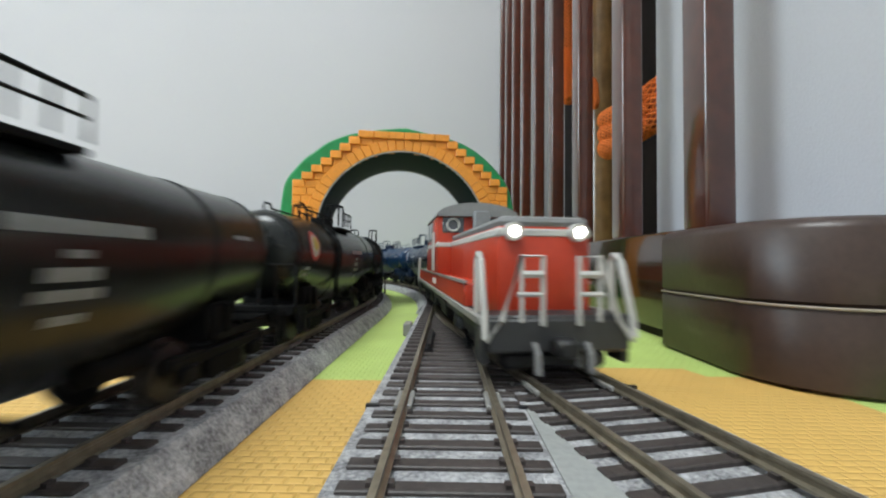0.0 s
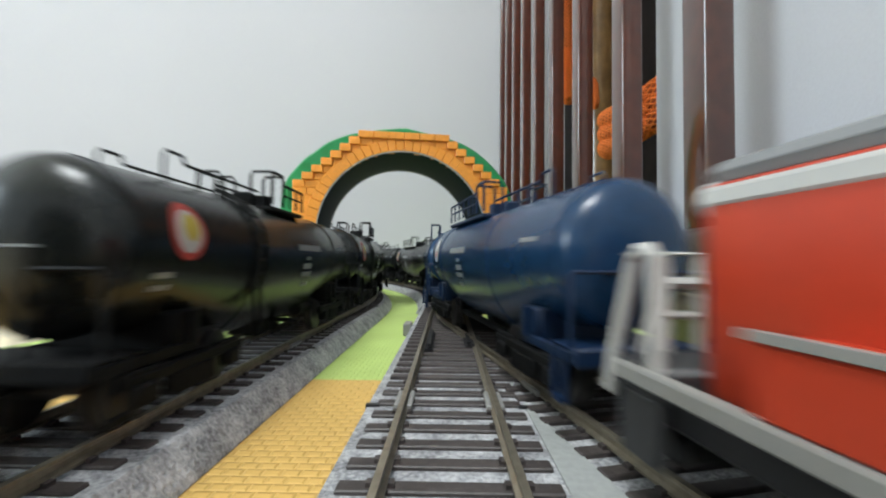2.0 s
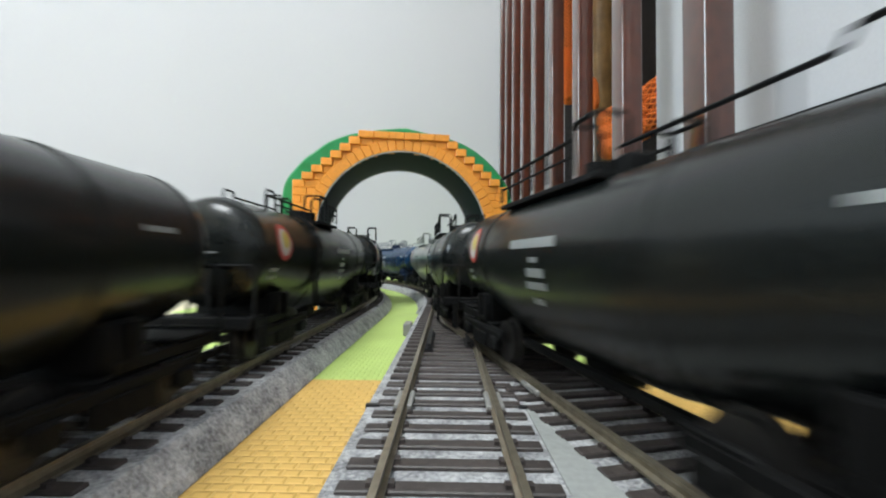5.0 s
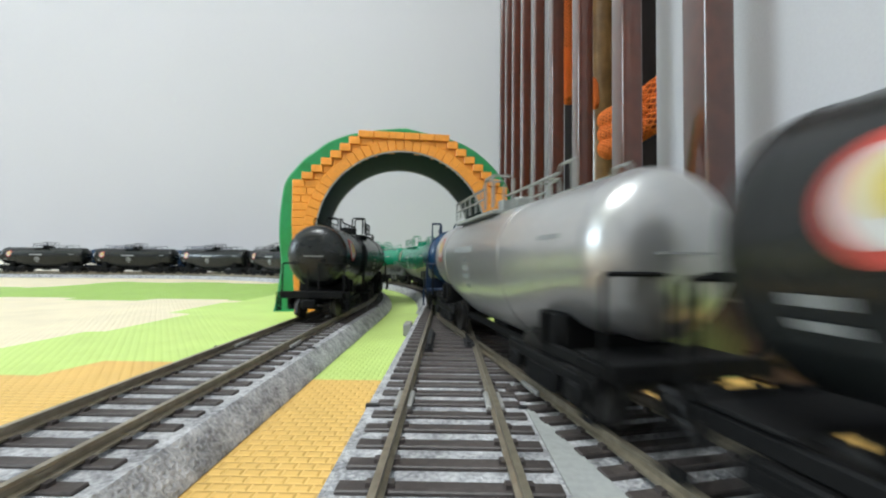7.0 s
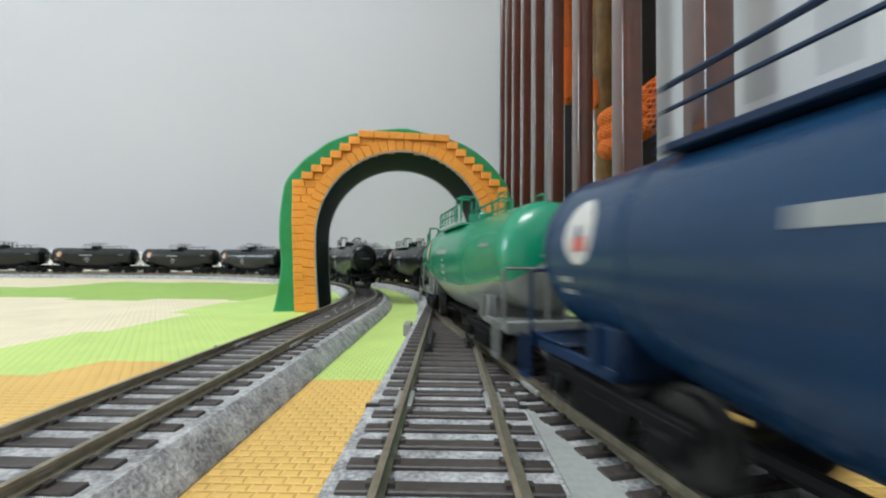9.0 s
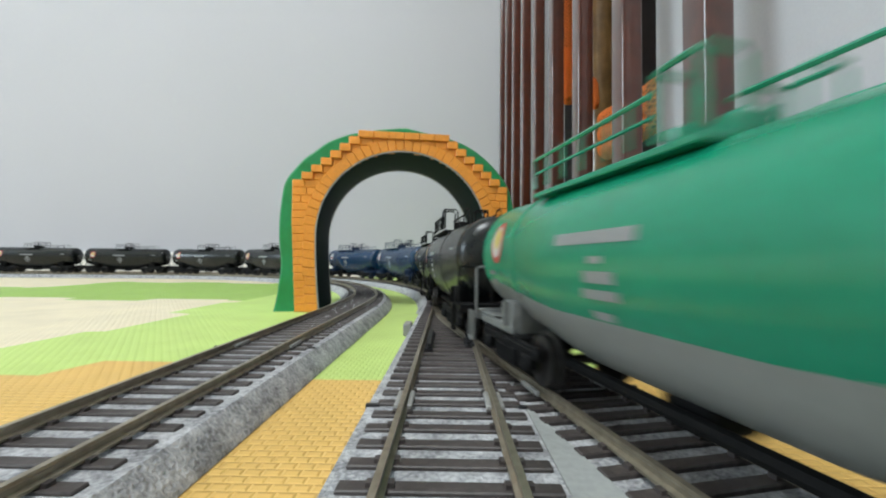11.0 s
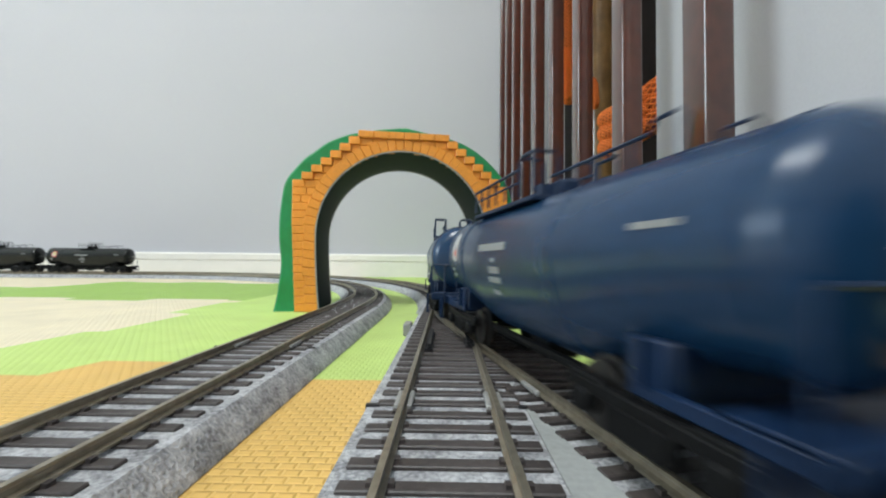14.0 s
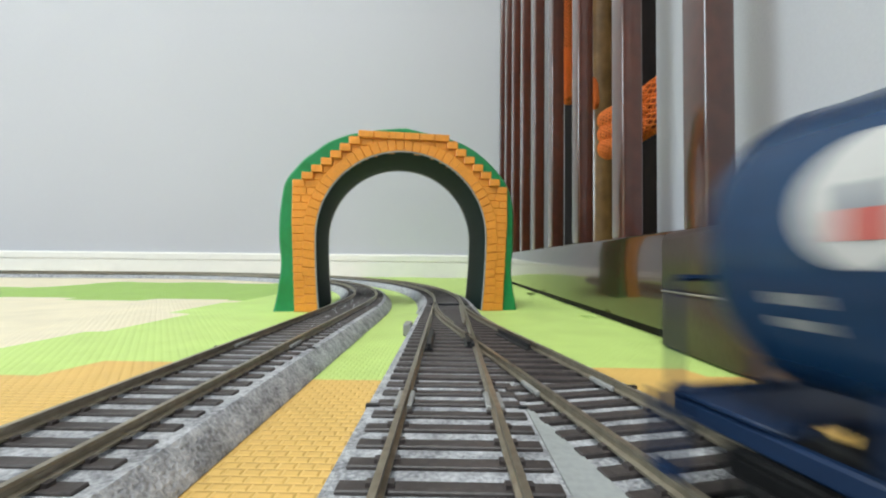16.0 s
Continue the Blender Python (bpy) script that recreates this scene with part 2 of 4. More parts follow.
def wall_west():
    """An unseen wall with an added opening, behind the added fill lamp."""
    bm = bmesh.new()
    wy0, wy1, wz0, wz1 = -2.0, 0.0, 0.55, 1.95
    box(bm, -4.7, -4.6, -3.4, wy0, -0.012, 2.4)
    box(bm, -4.7, -4.6, wy1, WALL_Y, -0.012, 2.4)
    box(bm, -4.7, -4.6, wy0, wy1, -0.012, wz0)
    box(bm, -4.7, -4.6, wy0, wy1, wz1, 2.4)
    tagged(part("wall_west", bm, M_WALL), "unseen plain off-white wall with an added opening", "wall", kind="structure")


wall_west()
ceil = flat_box("ceiling", -4.7, RX + 0.1, -3.5, WALL_Y + 0.1, 2.4, 2.48, M_CEIL, "plain white ceiling", "ceiling")
flat_box("floor", -4.7, RX + 0.1, -3.5, WALL_Y + 0.1, -0.09, -0.0125, M_FLOOR, "dark wooden floor under the foam mats", "floor")


flat_box("wall_south", -4.7, RX + 0.1, -3.5, -3.4, -0.012, 2.4, M_WALL, "plain off-white papered wall", "wall")


def skirting():
    """Two-step white skirting board along the far wall."""
    bm = bmesh.new()
    prof = [(0.0, 0.0), (0.012, 0.0), (0.012, 0.0415), (0.0095, 0.0424), (0.0095, 0.0440), (0.012, 0.0450), (0.012, 0.0555), (0.009, 0.0590), (0.0, 0.0590)]
    A = [bm.verts.new((-4.6, WALL_Y - d, z - 0.012)) for d, z in prof]
    B = [bm.verts.new((RX, WALL_Y - d, z - 0.012)) for d, z in prof]
    for k in range(len(prof)):
        k2 = (k + 1) % len(prof)
        bm.faces.new((A[k], A[k2], B[k2], B[k]))
    bm.faces.new(A), bm.faces.new(B[::-1])
    tagged(part("baseboard", bm, M_SKIRT, smooth=30), "low white skirting board with a grooved line", "skirting board", kind="structure")


skirting()


def ceiling_lamp():
    t = thing("ceiling_lamp", "round white glowing ceiling lamp", "lamp", m=pose(-0.5, -0.9, 2.4))
    bm = bmesh.new()
    bmesh.ops.create_cone(bm, cap_ends=True, segments=40, radius1=0.27, radius2=0.30, depth=0.05)
    part("shade", bm, M_PANEL, t, "glowing white shade", m=pose(0, 0, -0.04))
    bm = bmesh.new()
    bmesh.ops.create_cone(bm, cap_ends=True, segments=40, radius1=0.31, radius2=0.31, depth=0.016)
    part("rim", bm, M_SKIRT, t, m=pose(0, 0, -0.008))


ceiling_lamp()


# ---------------------------------------------------------------- foam mats
XA, XB = -0.167, 0.0935
# corners that other mats put on a shared edge; no tooth may run across one
BREAKS = {("x", XA): (-0.180, -0.300, 0.020, 0.122, 0.322, 0.420, 0.555), ("x", XB): (-0.180, 0.122, 0.250, 0.420),
          ("x", -0.465): (0.020, 0.322, 0.430, 0.555), ("x", -0.765): (0.020, 0.322, 0.430), ("y", 0.020): (-0.465, -0.765), ("y", -0.300): (XA,), ("y", -0.180): (XB,)}


def tooth_line(a, b, amp=0.0085, half=0.065, slant=0.0045):
    """A jigsaw edge from a to b along an axis, its teeth on one grid for the whole floor."""
    along = 0 if abs(b[0] - a[0]) > abs(b[1] - a[1]) else 1
    fixed = a[1 - along]
    stops = BREAKS.get(("y" if along == 0 else "x", round(fixed, 3)), ())
    phase = -0.116 if along == 0 else 0.180
    out = [Vector(a)]
    k0, k1 = math.floor((a[along] - phase) / half) - 1, math.ceil((b[along] - phase) / half) + 1
    at = (lambda u, w: Vector((u, fixed + w))) if along == 0 else (lambda u, w: Vector((fixed + w, u)))
    for k in range(k0, k1):
        s0, s1 = max(phase + k * half, a[along] + 0.006), min(phase + (k + 1) * half, b[along] - 0.006)
        if s1 - s0 < 0.02 or any(phase + k * half - 0.004 < q < phase + (k + 1) * half + 0.004 for q in stops):
            continue
        o = amp if k % 2 == 0 else -amp
        if (out[-1] - at(s0, 0)).length > 1e-4:
            out.append(at(s0, 0))
        out += [at(s0 + slant * 0.5, o), at(s1 - slant * 0.5, o), at(s1, 0)]
    out.append(Vector(b))
    return out


def mat_tile(name, x0, x1, y0, y1, material, label):
    """One mat; its edges follow the shared jigsaw lines."""
    def edge(p, q):
        fwd = (p[0], p[1]) <= (q[0], q[1])
        pts = tooth_line(p if fwd else q, q if fwd else p)
        return pts if fwd else pts[::-1]
    pts = []
    for p, q in (((x0, y0), (x1, y0)), ((x1, y0), (x1, y1)), ((x1, y1), (x0, y1)), ((x0, y1), (x0, y0))):
        pts += edge(p, q)[:-1]
    bm = bmesh.new()
    vs = [bm.verts.new((p.x, p.y, 0)) for p in pts]
    f = bm.faces.new(vs)
    bmesh.ops.inset_region(bm, faces=[f], thickness=0.00018, depth=0)
    inner = set(f.verts)
    for v in bm.verts:
        if v not in inner:
            v.co.z = -0.00025
    r = bmesh.ops.extrude_edge_only(bm, edges=[e for e in bm.edges if e.is_boundary])
    for v in [g for g in r["geom"] if isinstance(g, bmesh.types.BMVert)]:
        v.co.z = -0.0120
    ob = part(name, bm, material, smooth=30)
    return tagged(ob, label, "foam mat", "foam floor mats")


L_TAN, L_LIME = "tan interlocking foam floor mat with woven relief", "lime green interlocking foam floor mat under the tracks"
L_CREAM, L_GREEN = "cream interlocking foam floor mat", "mid-green interlocking foam floor mat"
for x0, x1 in ((XA, XB),):
    mat_tile("foam_mat", x0, x1, -0.180, 0.122, M_TAN, L_TAN)
    mat_tile("foam_mat", x0, x1, 0.122, 0.420, M_LIME, L_LIME)
    mat_tile("foam_mat", x0, x1, 0.420, 0.812, M_LIME, L_LIME)
mat_tile("foam_mat", XB, NX - 0.002, -0.180, 0.122, M_LIME, L_LIME)
mat_tile("foam_mat", XB, NX - 0.002, 0.122, NY, M_LIME, L_LIME)
mat_tile("foam_mat", XB, RX - 0.01, NY + 0.001, 0.812, M_LIME, L_LIME)
mat_tile("foam_mat", -0.465, XA, 0.020, 0.322, M_CREAM, L_CREAM)
mat_tile("foam_mat", -0.465, XA, 0.322, 0.555, M_GREEN, L_GREEN)
mat_tile("foam_mat", -0.465, XA, 0.555, 0.812, M_CREAM, L_CREAM)
mat_tile("foam_mat", -0.765, -0.465, 0.020, 0.322, M_CREAM, L_CREAM)
mat_tile("foam_mat", -0.765, -0.465, 0.322, 0.430, M_GREEN, L_GREEN)
mat_tile("foam_mat", -0.765, -0.465, 0.430, 0.812, M_CREAM, L_CREAM)
mat_tile("foam_mat", -4.5, -0.765, 0.020, 0.812, M_CREAM, L_CREAM)
mat_tile("foam_mat", -4.5, XA, -0.300, 0.020, M_CREAM, L_CREAM)
mat_tile("foam_mat", -4.5, XA, -3.3, -0.300, M_CREAM, L_CREAM)
mat_tile("foam_mat", XA, NX - 0.002, -3.3, -0.180, M_CREAM, L_CREAM)


# ---------------------------------------------------------------- tracks
BED = [(-0.0208, 0.0002), (-0.0203, 0.0016), (-0.0164, 0.0056), (0.0164, 0.0056), (0.0203, 0.0016), (0.0208, 0.0002)]
RAILP = [(-0.00095, 0.0063), (-0.00095, 0.0067), (-0.0003, 0.0070), (-0.0003, 0.0077), (-0.00048, 0.0079), (-0.00048, RT),
         (0.00048, RT), (0.00048, 0.0079), (0.0003, 0.0077), (0.0003, 0.0070), (0.00095, 0.0067), (0.00095, 0.0063)]
G = 0.0087


NARROW = [(-0.0174, 0.0002), (-0.0172, 0.0018), (-0.0161, 0.0055), (0.0158, 0.0055), (0.0162, 0.0018), (0.0164, 0.0002)]


def rail(path, off, parent, name="rail"):
    return part(name, sweep(bmesh.new(), path, [(o + off, h) for o, h in RAILP]), M_RAIL, parent, smooth=30)


def make_sleeper(length):
    bm = bmesh.new()
    box(bm, -length / 2, length / 2, -0.00125, 0.00125, 0.0045, 0.0061, bevel=0.00018)
    for sx in (-G, G):
        for o in (-0.0014, 0.0014):
            box(bm, sx + o - 0.0004, sx + o + 0.0004, -0.0006, 0.0006, 0.0058, 0.0067)
    return bm


SLEEPER = mesh_of("sleeper", make_sleeper(0.0285), M_SLEEPER, 30)
PITCH = 0.00592


def sleepers(line, s0, s1, near, parent, skip=None):
    """Those within `near` of the clip's open stretch are parts; the rest are joined."""
    rest = bmesh.new()
    n = int((s1 - s0) / PITCH)
    for i in range(n):
        s = s0 + (i + 0.5) * PITCH
        if skip and skip[0] < s < skip[1]:
            continue
        x, y, tx, ty = line(s)
        rot = math.atan2(-tx, ty)
        if near[0] < s < near[1]:
            shared("sleeper", SLEEPER, parent, Matrix.Translation((x, y, 0)) @ Matrix.Rotation(rot, 4, "Z"))
        else:
            M = Matrix.Translation((x, y, 0)) @ Matrix.Rotation(rot, 4, "Z")
            r = bmesh.ops.create_cube(rest, size=1)
            for v in r["verts"]:
                v.co = M @ Vector((v.co.x * 0.0285, v.co.y * 0.0025, 0.0054 + v.co.z * 0.0018))
    if len(rest.verts):
        tagged(part("sleeper_row", rest, M_SLEEPER, parent, smooth=None), kind="stuff")
    else:
        rest.free()


def joiners(line, s, parent):
    """Pale clips where two track sections meet."""
    x, y, tx, ty = line(s)
    M = Matrix.Translation((x, y, 0)) @ Matrix.Rotation(math.atan2(-tx, ty), 4, "Z")
    for sx in (-1, 1):
        bm = bmesh.new()
        box(bm, sx * G - 0.0017, sx * G - 0.0007, -0.0042, 0.0042, 0.0063, 0.0074, bevel=0.0002)
        box(bm, sx * G + 0.0007, sx * G + 0.0017, -0.0042, 0.0042, 0.0063, 0.0074, bevel=0.0002)
        bm.transform(M)
        part("joiner", bm, M_JOINER, parent)
    for sx in (-1, 1):
        bm = bx(sx * 0.0150 - 0.0014, sx * 0.0150 + 0.0014, -0.0005, 0.0005, 0.0040, 0.0060)
        bm.transform(M)
        part("section_gap", bm, M_BLACKP, parent)


def track(name, label, line, s0, s1, near, bed=BED, skip=None, joints=()):
    t = thing(name, label, "track", "model tracks")
    p = sample(line, s0, s1)
    part("roadbed", sweep(bmesh.new(), p, bed), M_BALLAST, t, "speckled grey ballast roadbed", smooth=25)
    rail(p, -G, t), rail(p, G, t)
    sleepers(line, s0, s1, near, t, skip)
    for j in joints:
        joiners(line, j, t)
    return t


def outer_line(s):
    x, y, tx, ty = right_line(-s)
    return x, y, -tx, -ty


TL = "model railway track with brown sleepers on grey ballast"
inner_loop = track("railway_track", TL + ", inner loop", left_line, -1.6, 5.0, (0.02, 0.95), joints=(0.128, 0.244, 0.469, 0.694))
track("railway_track", TL + ", straight middle line", mid_line, -0.9, 0.2525, (0.03, 0.2525), bed=NARROW, skip=(0.094, 0.2505), joints=(0.0785,))
track("railway_track", TL + ", outer curve", outer_line, 0.003, 4.9, (0.0, 0.85), joints=(0.19, 0.38, 0.57))
track("railway_track", TL + ", diverging branch", right_line, 0.004, 3.6, (0.13, 0.26), bed=[(o, h - 0.0002 if h > 0.001 else h) for o, h in NARROW], skip=(0.0, 0.1585), joints=(0.1640,))


def loose_grains():
    """A few pale ballast grains lying on the sleepers of the inner curve."""
    rnd = random.Random(8)
    bm = bmesh.new()
    for _ in range(150):
        x, y, tx, ty = left_line(rnd.uniform(0.16, 0.56))
        o, r = rnd.uniform(-0.0125, 0.0125), rnd.uniform(0.00022, 0.0006)
        if abs(abs(o) - G) < 0.0016:
            continue
        q = bmesh.ops.create_icosphere(bm, subdivisions=1, radius=r)
        for v in q["verts"]:
            v.co = Vector((x + o * ty, y - o * tx, 0.0062)) + Vector((v.co.x * rnd.uniform(0.7, 1.6), v.co.y * rnd.uniform(0.7, 1.6), v.co.z * 0.7))
    tagged(part("loose_grains", bm, M_GRAIN, inner_loop, "pale loose ballast grains", smooth=None), kind="stuff")


loose_grains()


def branch_x(y):
    """Centre of the diverging branch at y."""
    lo, hi = 0.0, 0.36
    for _ in range(40):
        md = (lo + hi) / 2
        lo, hi = (md, hi) if right_line(md)[1] > y else (lo, md)
    return right_line(lo)[0]


def turnout():
    t = thing("track_turnout", "track turnout with long sleepers and moving switch blades", "turnout")
    n = int((0.2505 - 0.094) / PITCH)
    for i in range(n):
        y = 0.094 + (i + 0.5) * PITCH
        part("sleeper", bx(XM - 0.0142, branch_x(y) + 0.0144, y - 0.00125, y + 0.00125, 0.0045, 0.00632, bevel=0.00018), M_SLEEPER, t)
    for y0, y1, x in ((0.124, 0.152, XM - G + 0.0024), (0.128, 0.144, XM + G - 0.0022)):
        p = sample(mid_line, y0, y1, 0.004)
        part("check_rail", sweep(bmesh.new(), p, [(o * 1.3 + x - XM, h) for o, h in RAILP]), M_BLACKP, t, "dark check rail")
    p = sample(right_line, 0.100, 0.128, 0.004)
    part("check_rail", sweep(bmesh.new(), p, [(o * 1.3 - G + 0.0024, h) for o, h in RAILP]), M_BLACKP, t, "dark check rail")
    p = sample(mid_line, 0.176, 0.244, 0.004)
    part("switch_blade", sweep(bmesh.new(), p, [(o * 0.7 + G - 0.0016 + 0.0, h) for o, h in RAILP]), M_RAIL, t, "thin switch blade")
    p = sample(right_line, 0.006, 0.080, 0.004)
    part("switch_blade", sweep(bmesh.new(), p, [(o * 0.7 + G - 0.0016, h) for o, h in RAILP]), M_RAIL, t, "thin switch blade")
    part("throw_bar", bx(XM - 0.012, XM + 0.012, 0.2535, 0.2555, 0.0062, 0.0072, bevel=0.0002), M_BLACKP, t)
    part("switch_box", bx(XM - 0.0205, XM - 0.0170, 0.178, 0.188, 0.0002, 0.0058, bevel=0.0005), M_JOINER, t, "grey switch motor cover")
    part("frog", bx(XM + G - 0.0014, XM + G + 0.0022, 0.1280, 0.1430, 0.0062, 0.0080, bevel=0.0003), M_BLACKP, t, "dark plastic frog")
    # smooth grey web between the two lines
    bm = bmesh.new()
    vs = [bm.verts.new((x, y, z)) for x, y, z in ((XM + 0.0150, 0.0775, 0.0058), (branch_x(0.0775) - 0.0140, 0.0775, 0.0058), (branch_x(-0.05) - 0.0150, -0.05, 0.0058), (XM + 0.0150, -0.05, 0.0058))]
    f = bm.faces.new(vs)
    r = bmesh.ops.extrude_face_region(bm, geom=[f])
    for v in r["geom"]:
        if isinstance(v, bmesh.types.BMVert):
            v.co.z = 0.0004
    part("web", bm, M_WEB, t, "smooth pale grey infill between the rails")


turnout()


# ---------------------------------------------------------------- toy tunnel portal
def tunnel():
    phi = 8.6
    t = thing("toy_tunnel", "green plastic toy tunnel arch with orange brick facing over both tracks", "toy tunnel", m=pose(-0.0311, 0.2702, 0, 0, 0, phi))
    RI, ZC, HB = 0.0577, 0.0512, 0.0548

    def intrados(n=40):
        """Opening from the left foot over the crown to the right foot."""
        pts = []
        for k in range(7):
            z = ZC * k / 7
            pts.append((-(HB + (RI - HB) * math.sin(k / 7 * math.pi / 2)), z))
        for k in range(n + 1):
            a = math.pi - math.pi * k / n
            pts.append((RI * math.cos(a), ZC + RI * math.sin(a)))
        return pts + [(-x, z) for x, z in pts[:7][::-1]]

    def hull(grow=0.0):
        """Outer green outline, wavy shoulders."""
        ctrl = [(0.083, 0), (0.0805, 0.014), (0.0788, 0.030), (0.0803, 0.050), (0.0792, 0.076), (0.0745, 0.0905), (0.0615, 0.1050), (0.0430, 0.1175), (0.0200, 0.1235), (0, 0.1268)]
        out = []
        for i in range(len(ctrl) - 1):
            p0, p1, p2, p3 = (Vector(ctrl[max(0, min(len(ctrl) - 1, j))]) for j in (i - 1, i, i + 1, i + 2))
            for k in range(6):
                u = k / 6
                out.append(0.5 * ((2 * p1) + (p2 - p0) * u + (2 * p0 - 5 * p1 + 4 * p2 - p3) * u * u + (3 * p1 - p0 - 3 * p2 + p3) * u ** 3))
        right = [(v.x + grow * (v.x / 0.08), v.y + (grow * v.y / 0.12)) for v in out] + [(0, 0.1262 + grow)]
        return [(-x - 0.0014, z) for x, z in right] + [(x - 0.0014, z) for x, z in right[::-1][1:]]

    # green shell: front lip, body, back
    bm = bmesh.new()
    DEP = 0.052
    secs = [(0.0, -0.0012), (0.0015, 0.0), (0.016, 0.0030), (0.034, 0.0012), (DEP - 0.002, 0.0), (DEP, -0.0012)]
    rows = []
    for y, g in secs:
        rows.append([bm.verts.new((x, y + 0.0006 * math.sin(x * 300 + z * 180), z)) for x, z in hull(grow=g)])
    for A, B in zip(rows, rows[1:]):
        for k in range(len(A) - 1):
            bm.faces.new((A[k], A[k + 1], B[k + 1], B[k]))
    inn = intrados()
    for y, row in ((0.0, rows[0]), (DEP, rows[-1])):
        iv = [bm.verts.new((x, y, z)) for x, z in inn]
        # ring faces between outline and opening, matched by fraction
        n, m = len(row), len(iv)
        i = j = 0
        while i < n - 1 or j < m - 1:
            if j == m - 1 or (i < n - 1 and (i + 1) / (n - 1) <= (j + 1) / (m - 1)):
                bm.faces.new((row[i], row[i + 1], iv[j]))
                i += 1
            else:
                bm.faces.new((row[i], iv[j + 1], iv[j]))
                j += 1
    part("shell", bm, M_SHELL, t, "green moulded plastic shell", smooth=35)
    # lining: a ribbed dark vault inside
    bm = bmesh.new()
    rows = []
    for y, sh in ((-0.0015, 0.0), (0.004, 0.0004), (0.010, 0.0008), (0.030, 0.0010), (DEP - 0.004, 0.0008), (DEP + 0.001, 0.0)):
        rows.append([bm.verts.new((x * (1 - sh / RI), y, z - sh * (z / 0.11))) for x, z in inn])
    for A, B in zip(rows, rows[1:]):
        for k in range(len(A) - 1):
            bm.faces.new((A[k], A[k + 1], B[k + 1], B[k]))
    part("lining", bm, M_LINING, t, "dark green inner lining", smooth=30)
    # orange facing plate behind the bricks
    ROW = 0.00512
    TOPW, TOPZ, ZST = 0.0310, 0.1215, 0.0870
    STEPS = 7

    def outer(z):
        if z < ZST:
            return 0.0700 + 0.003 * min(1.0, z / 0.06)
        k = min(STEPS, int((z - ZST) / ((TOPZ - ZST) / STEPS)) + 1)
        return 0.073 - (0.073 - TOPW) * k / STEPS

    def inner(z, pad):
        r = RI + pad
        if z < ZC:
            return HB + (RI - HB) * math.sin(z / ZC * math.pi / 2) + pad
        return math.sqrt(max(0.0, r * r - (z - ZC) ** 2))
    rnd = random.Random(5)

    def brick(quad, y0, y1):
        """A brick from four corners (x, z), standing proud to the front."""
        bm = bmesh.new()
        c = Vector((sum(q[0] for q in quad) / 4, 0, sum(q[1] for q in quad) / 4))
        def ring(y, shrink):
            return [bm.verts.new((q[0] - math.copysign(min(shrink, abs(q[0] - c.x)), q[0] - c.x), y, q[1] - math.copysign(min(shrink, abs(q[1] - c.z)), q[1] - c.z))) for q in quad]
        A, B, C = ring(y1, 0.00006), ring(y0 + 0.0005, 0.00008), ring(y0, 0.00055)
        bm.faces.new(C)
        for P, Q in ((A, B), (B, C)):
            for k in range(4):
                bm.faces.new((P[k], P[(k + 1) % 4], Q[(k + 1) % 4], Q[k]))
        part("brick", bm, M_ORANGE, t, smooth=25)

    YF, YB = -0.0035, -0.0012
    # backing plates in courses
    bm = bmesh.new()
    z = 0.0
    while z < TOPZ - 1e-4:
        z1 = min(z + ROW / 2, TOPZ)
        for sg in (-1, 1):
            a, b = inner((z + z1) / 2, 0.0003), outer((z + z1) / 2) - 0.0004
            if b > a + 0.0005:
                xs = sorted((sg * a, sg * b))
                box(bm, xs[0], xs[1], -0.0029, -0.0002, z, z1)
        z = z1
    part("backing", bm, M_JOINT, t, "orange backing plate behind the bricks", smooth=None)
    # stones round the opening, down both legs
    TV, NL, NV = 0.0082, 9, 34
    for sg in (-1, 1):
        for k in range(NL):
            z0, z1 = ZC * k / NL, ZC * (k + 1) / NL
            tilt = 0.0016 * k / NL
            w = TV * (1.0 + 0.10 * rnd.uniform(-1, 1))
            brick([(sg * inner(z0, 0), z0), (sg * (inner(z0, 0) + w), z0 + tilt), (sg * (inner(z1, 0) + w), z1 + tilt), (sg * inner(z1, 0), z1)], YF - 0.0005 - 0.0002 * rnd.random(), YB)
    for k in range(NV):
        a0, a1 = math.pi * k / NV, math.pi * (k + 1) / NV
        r1 = RI + TV * (1.0 + 0.05 * rnd.uniform(-1, 1))
        brick([(RI * math.cos(a0), ZC + RI * math.sin(a0)), (r1 * math.cos(a0), ZC + r1 * math.sin(a0)), (r1 * math.cos(a1), ZC + r1 * math.sin(a1)), (RI * math.cos(a1), ZC + RI * math.sin(a1))], YF - 0.0005 - 0.0002 * rnd.random(), YB)
    # courses from the ring to the stepped outline
    NLOW, STEP_H = 17, (TOPZ - ZST) / STEPS
    courses = [(ZST * k / NLOW, ZST * (k + 1) / NLOW) for k in range(NLOW)] + [(ZST + STEP_H * k, ZST + STEP_H * (k + 1)) for k in range(STEPS - 1)]
    for r, (z0, z1) in enumerate(courses):
        zm = (z0 + z1) / 2
        for sg in (-1, 1):
            b = outer(zm)
            a = inner(zm, TV * (0.86 if zm < ZC else 0.72))
            step = zm > ZST
            end = b - 0.0076 if step else b
            cuts = [a]
            if end - a > 0.0125:
                cuts.append(a + (end - a) * (0.42 if r % 2 else 0.58))
            if end - a > 0.0018:
                cuts.append(end)
            if step:
                cuts = cuts + [b] if cuts[-1] == end else [max(a, end), b]
            for p, q in zip(cuts, cuts[1:]):
                xs = sorted((sg * p, sg * q))
                proud = 0.0016 if step and q == b else 0.0
                brick([(xs[0], z0), (xs[1], z0), (xs[1], z1), (xs[0], z1)], YF - proud - 0.0002 * rnd.random(), YB)
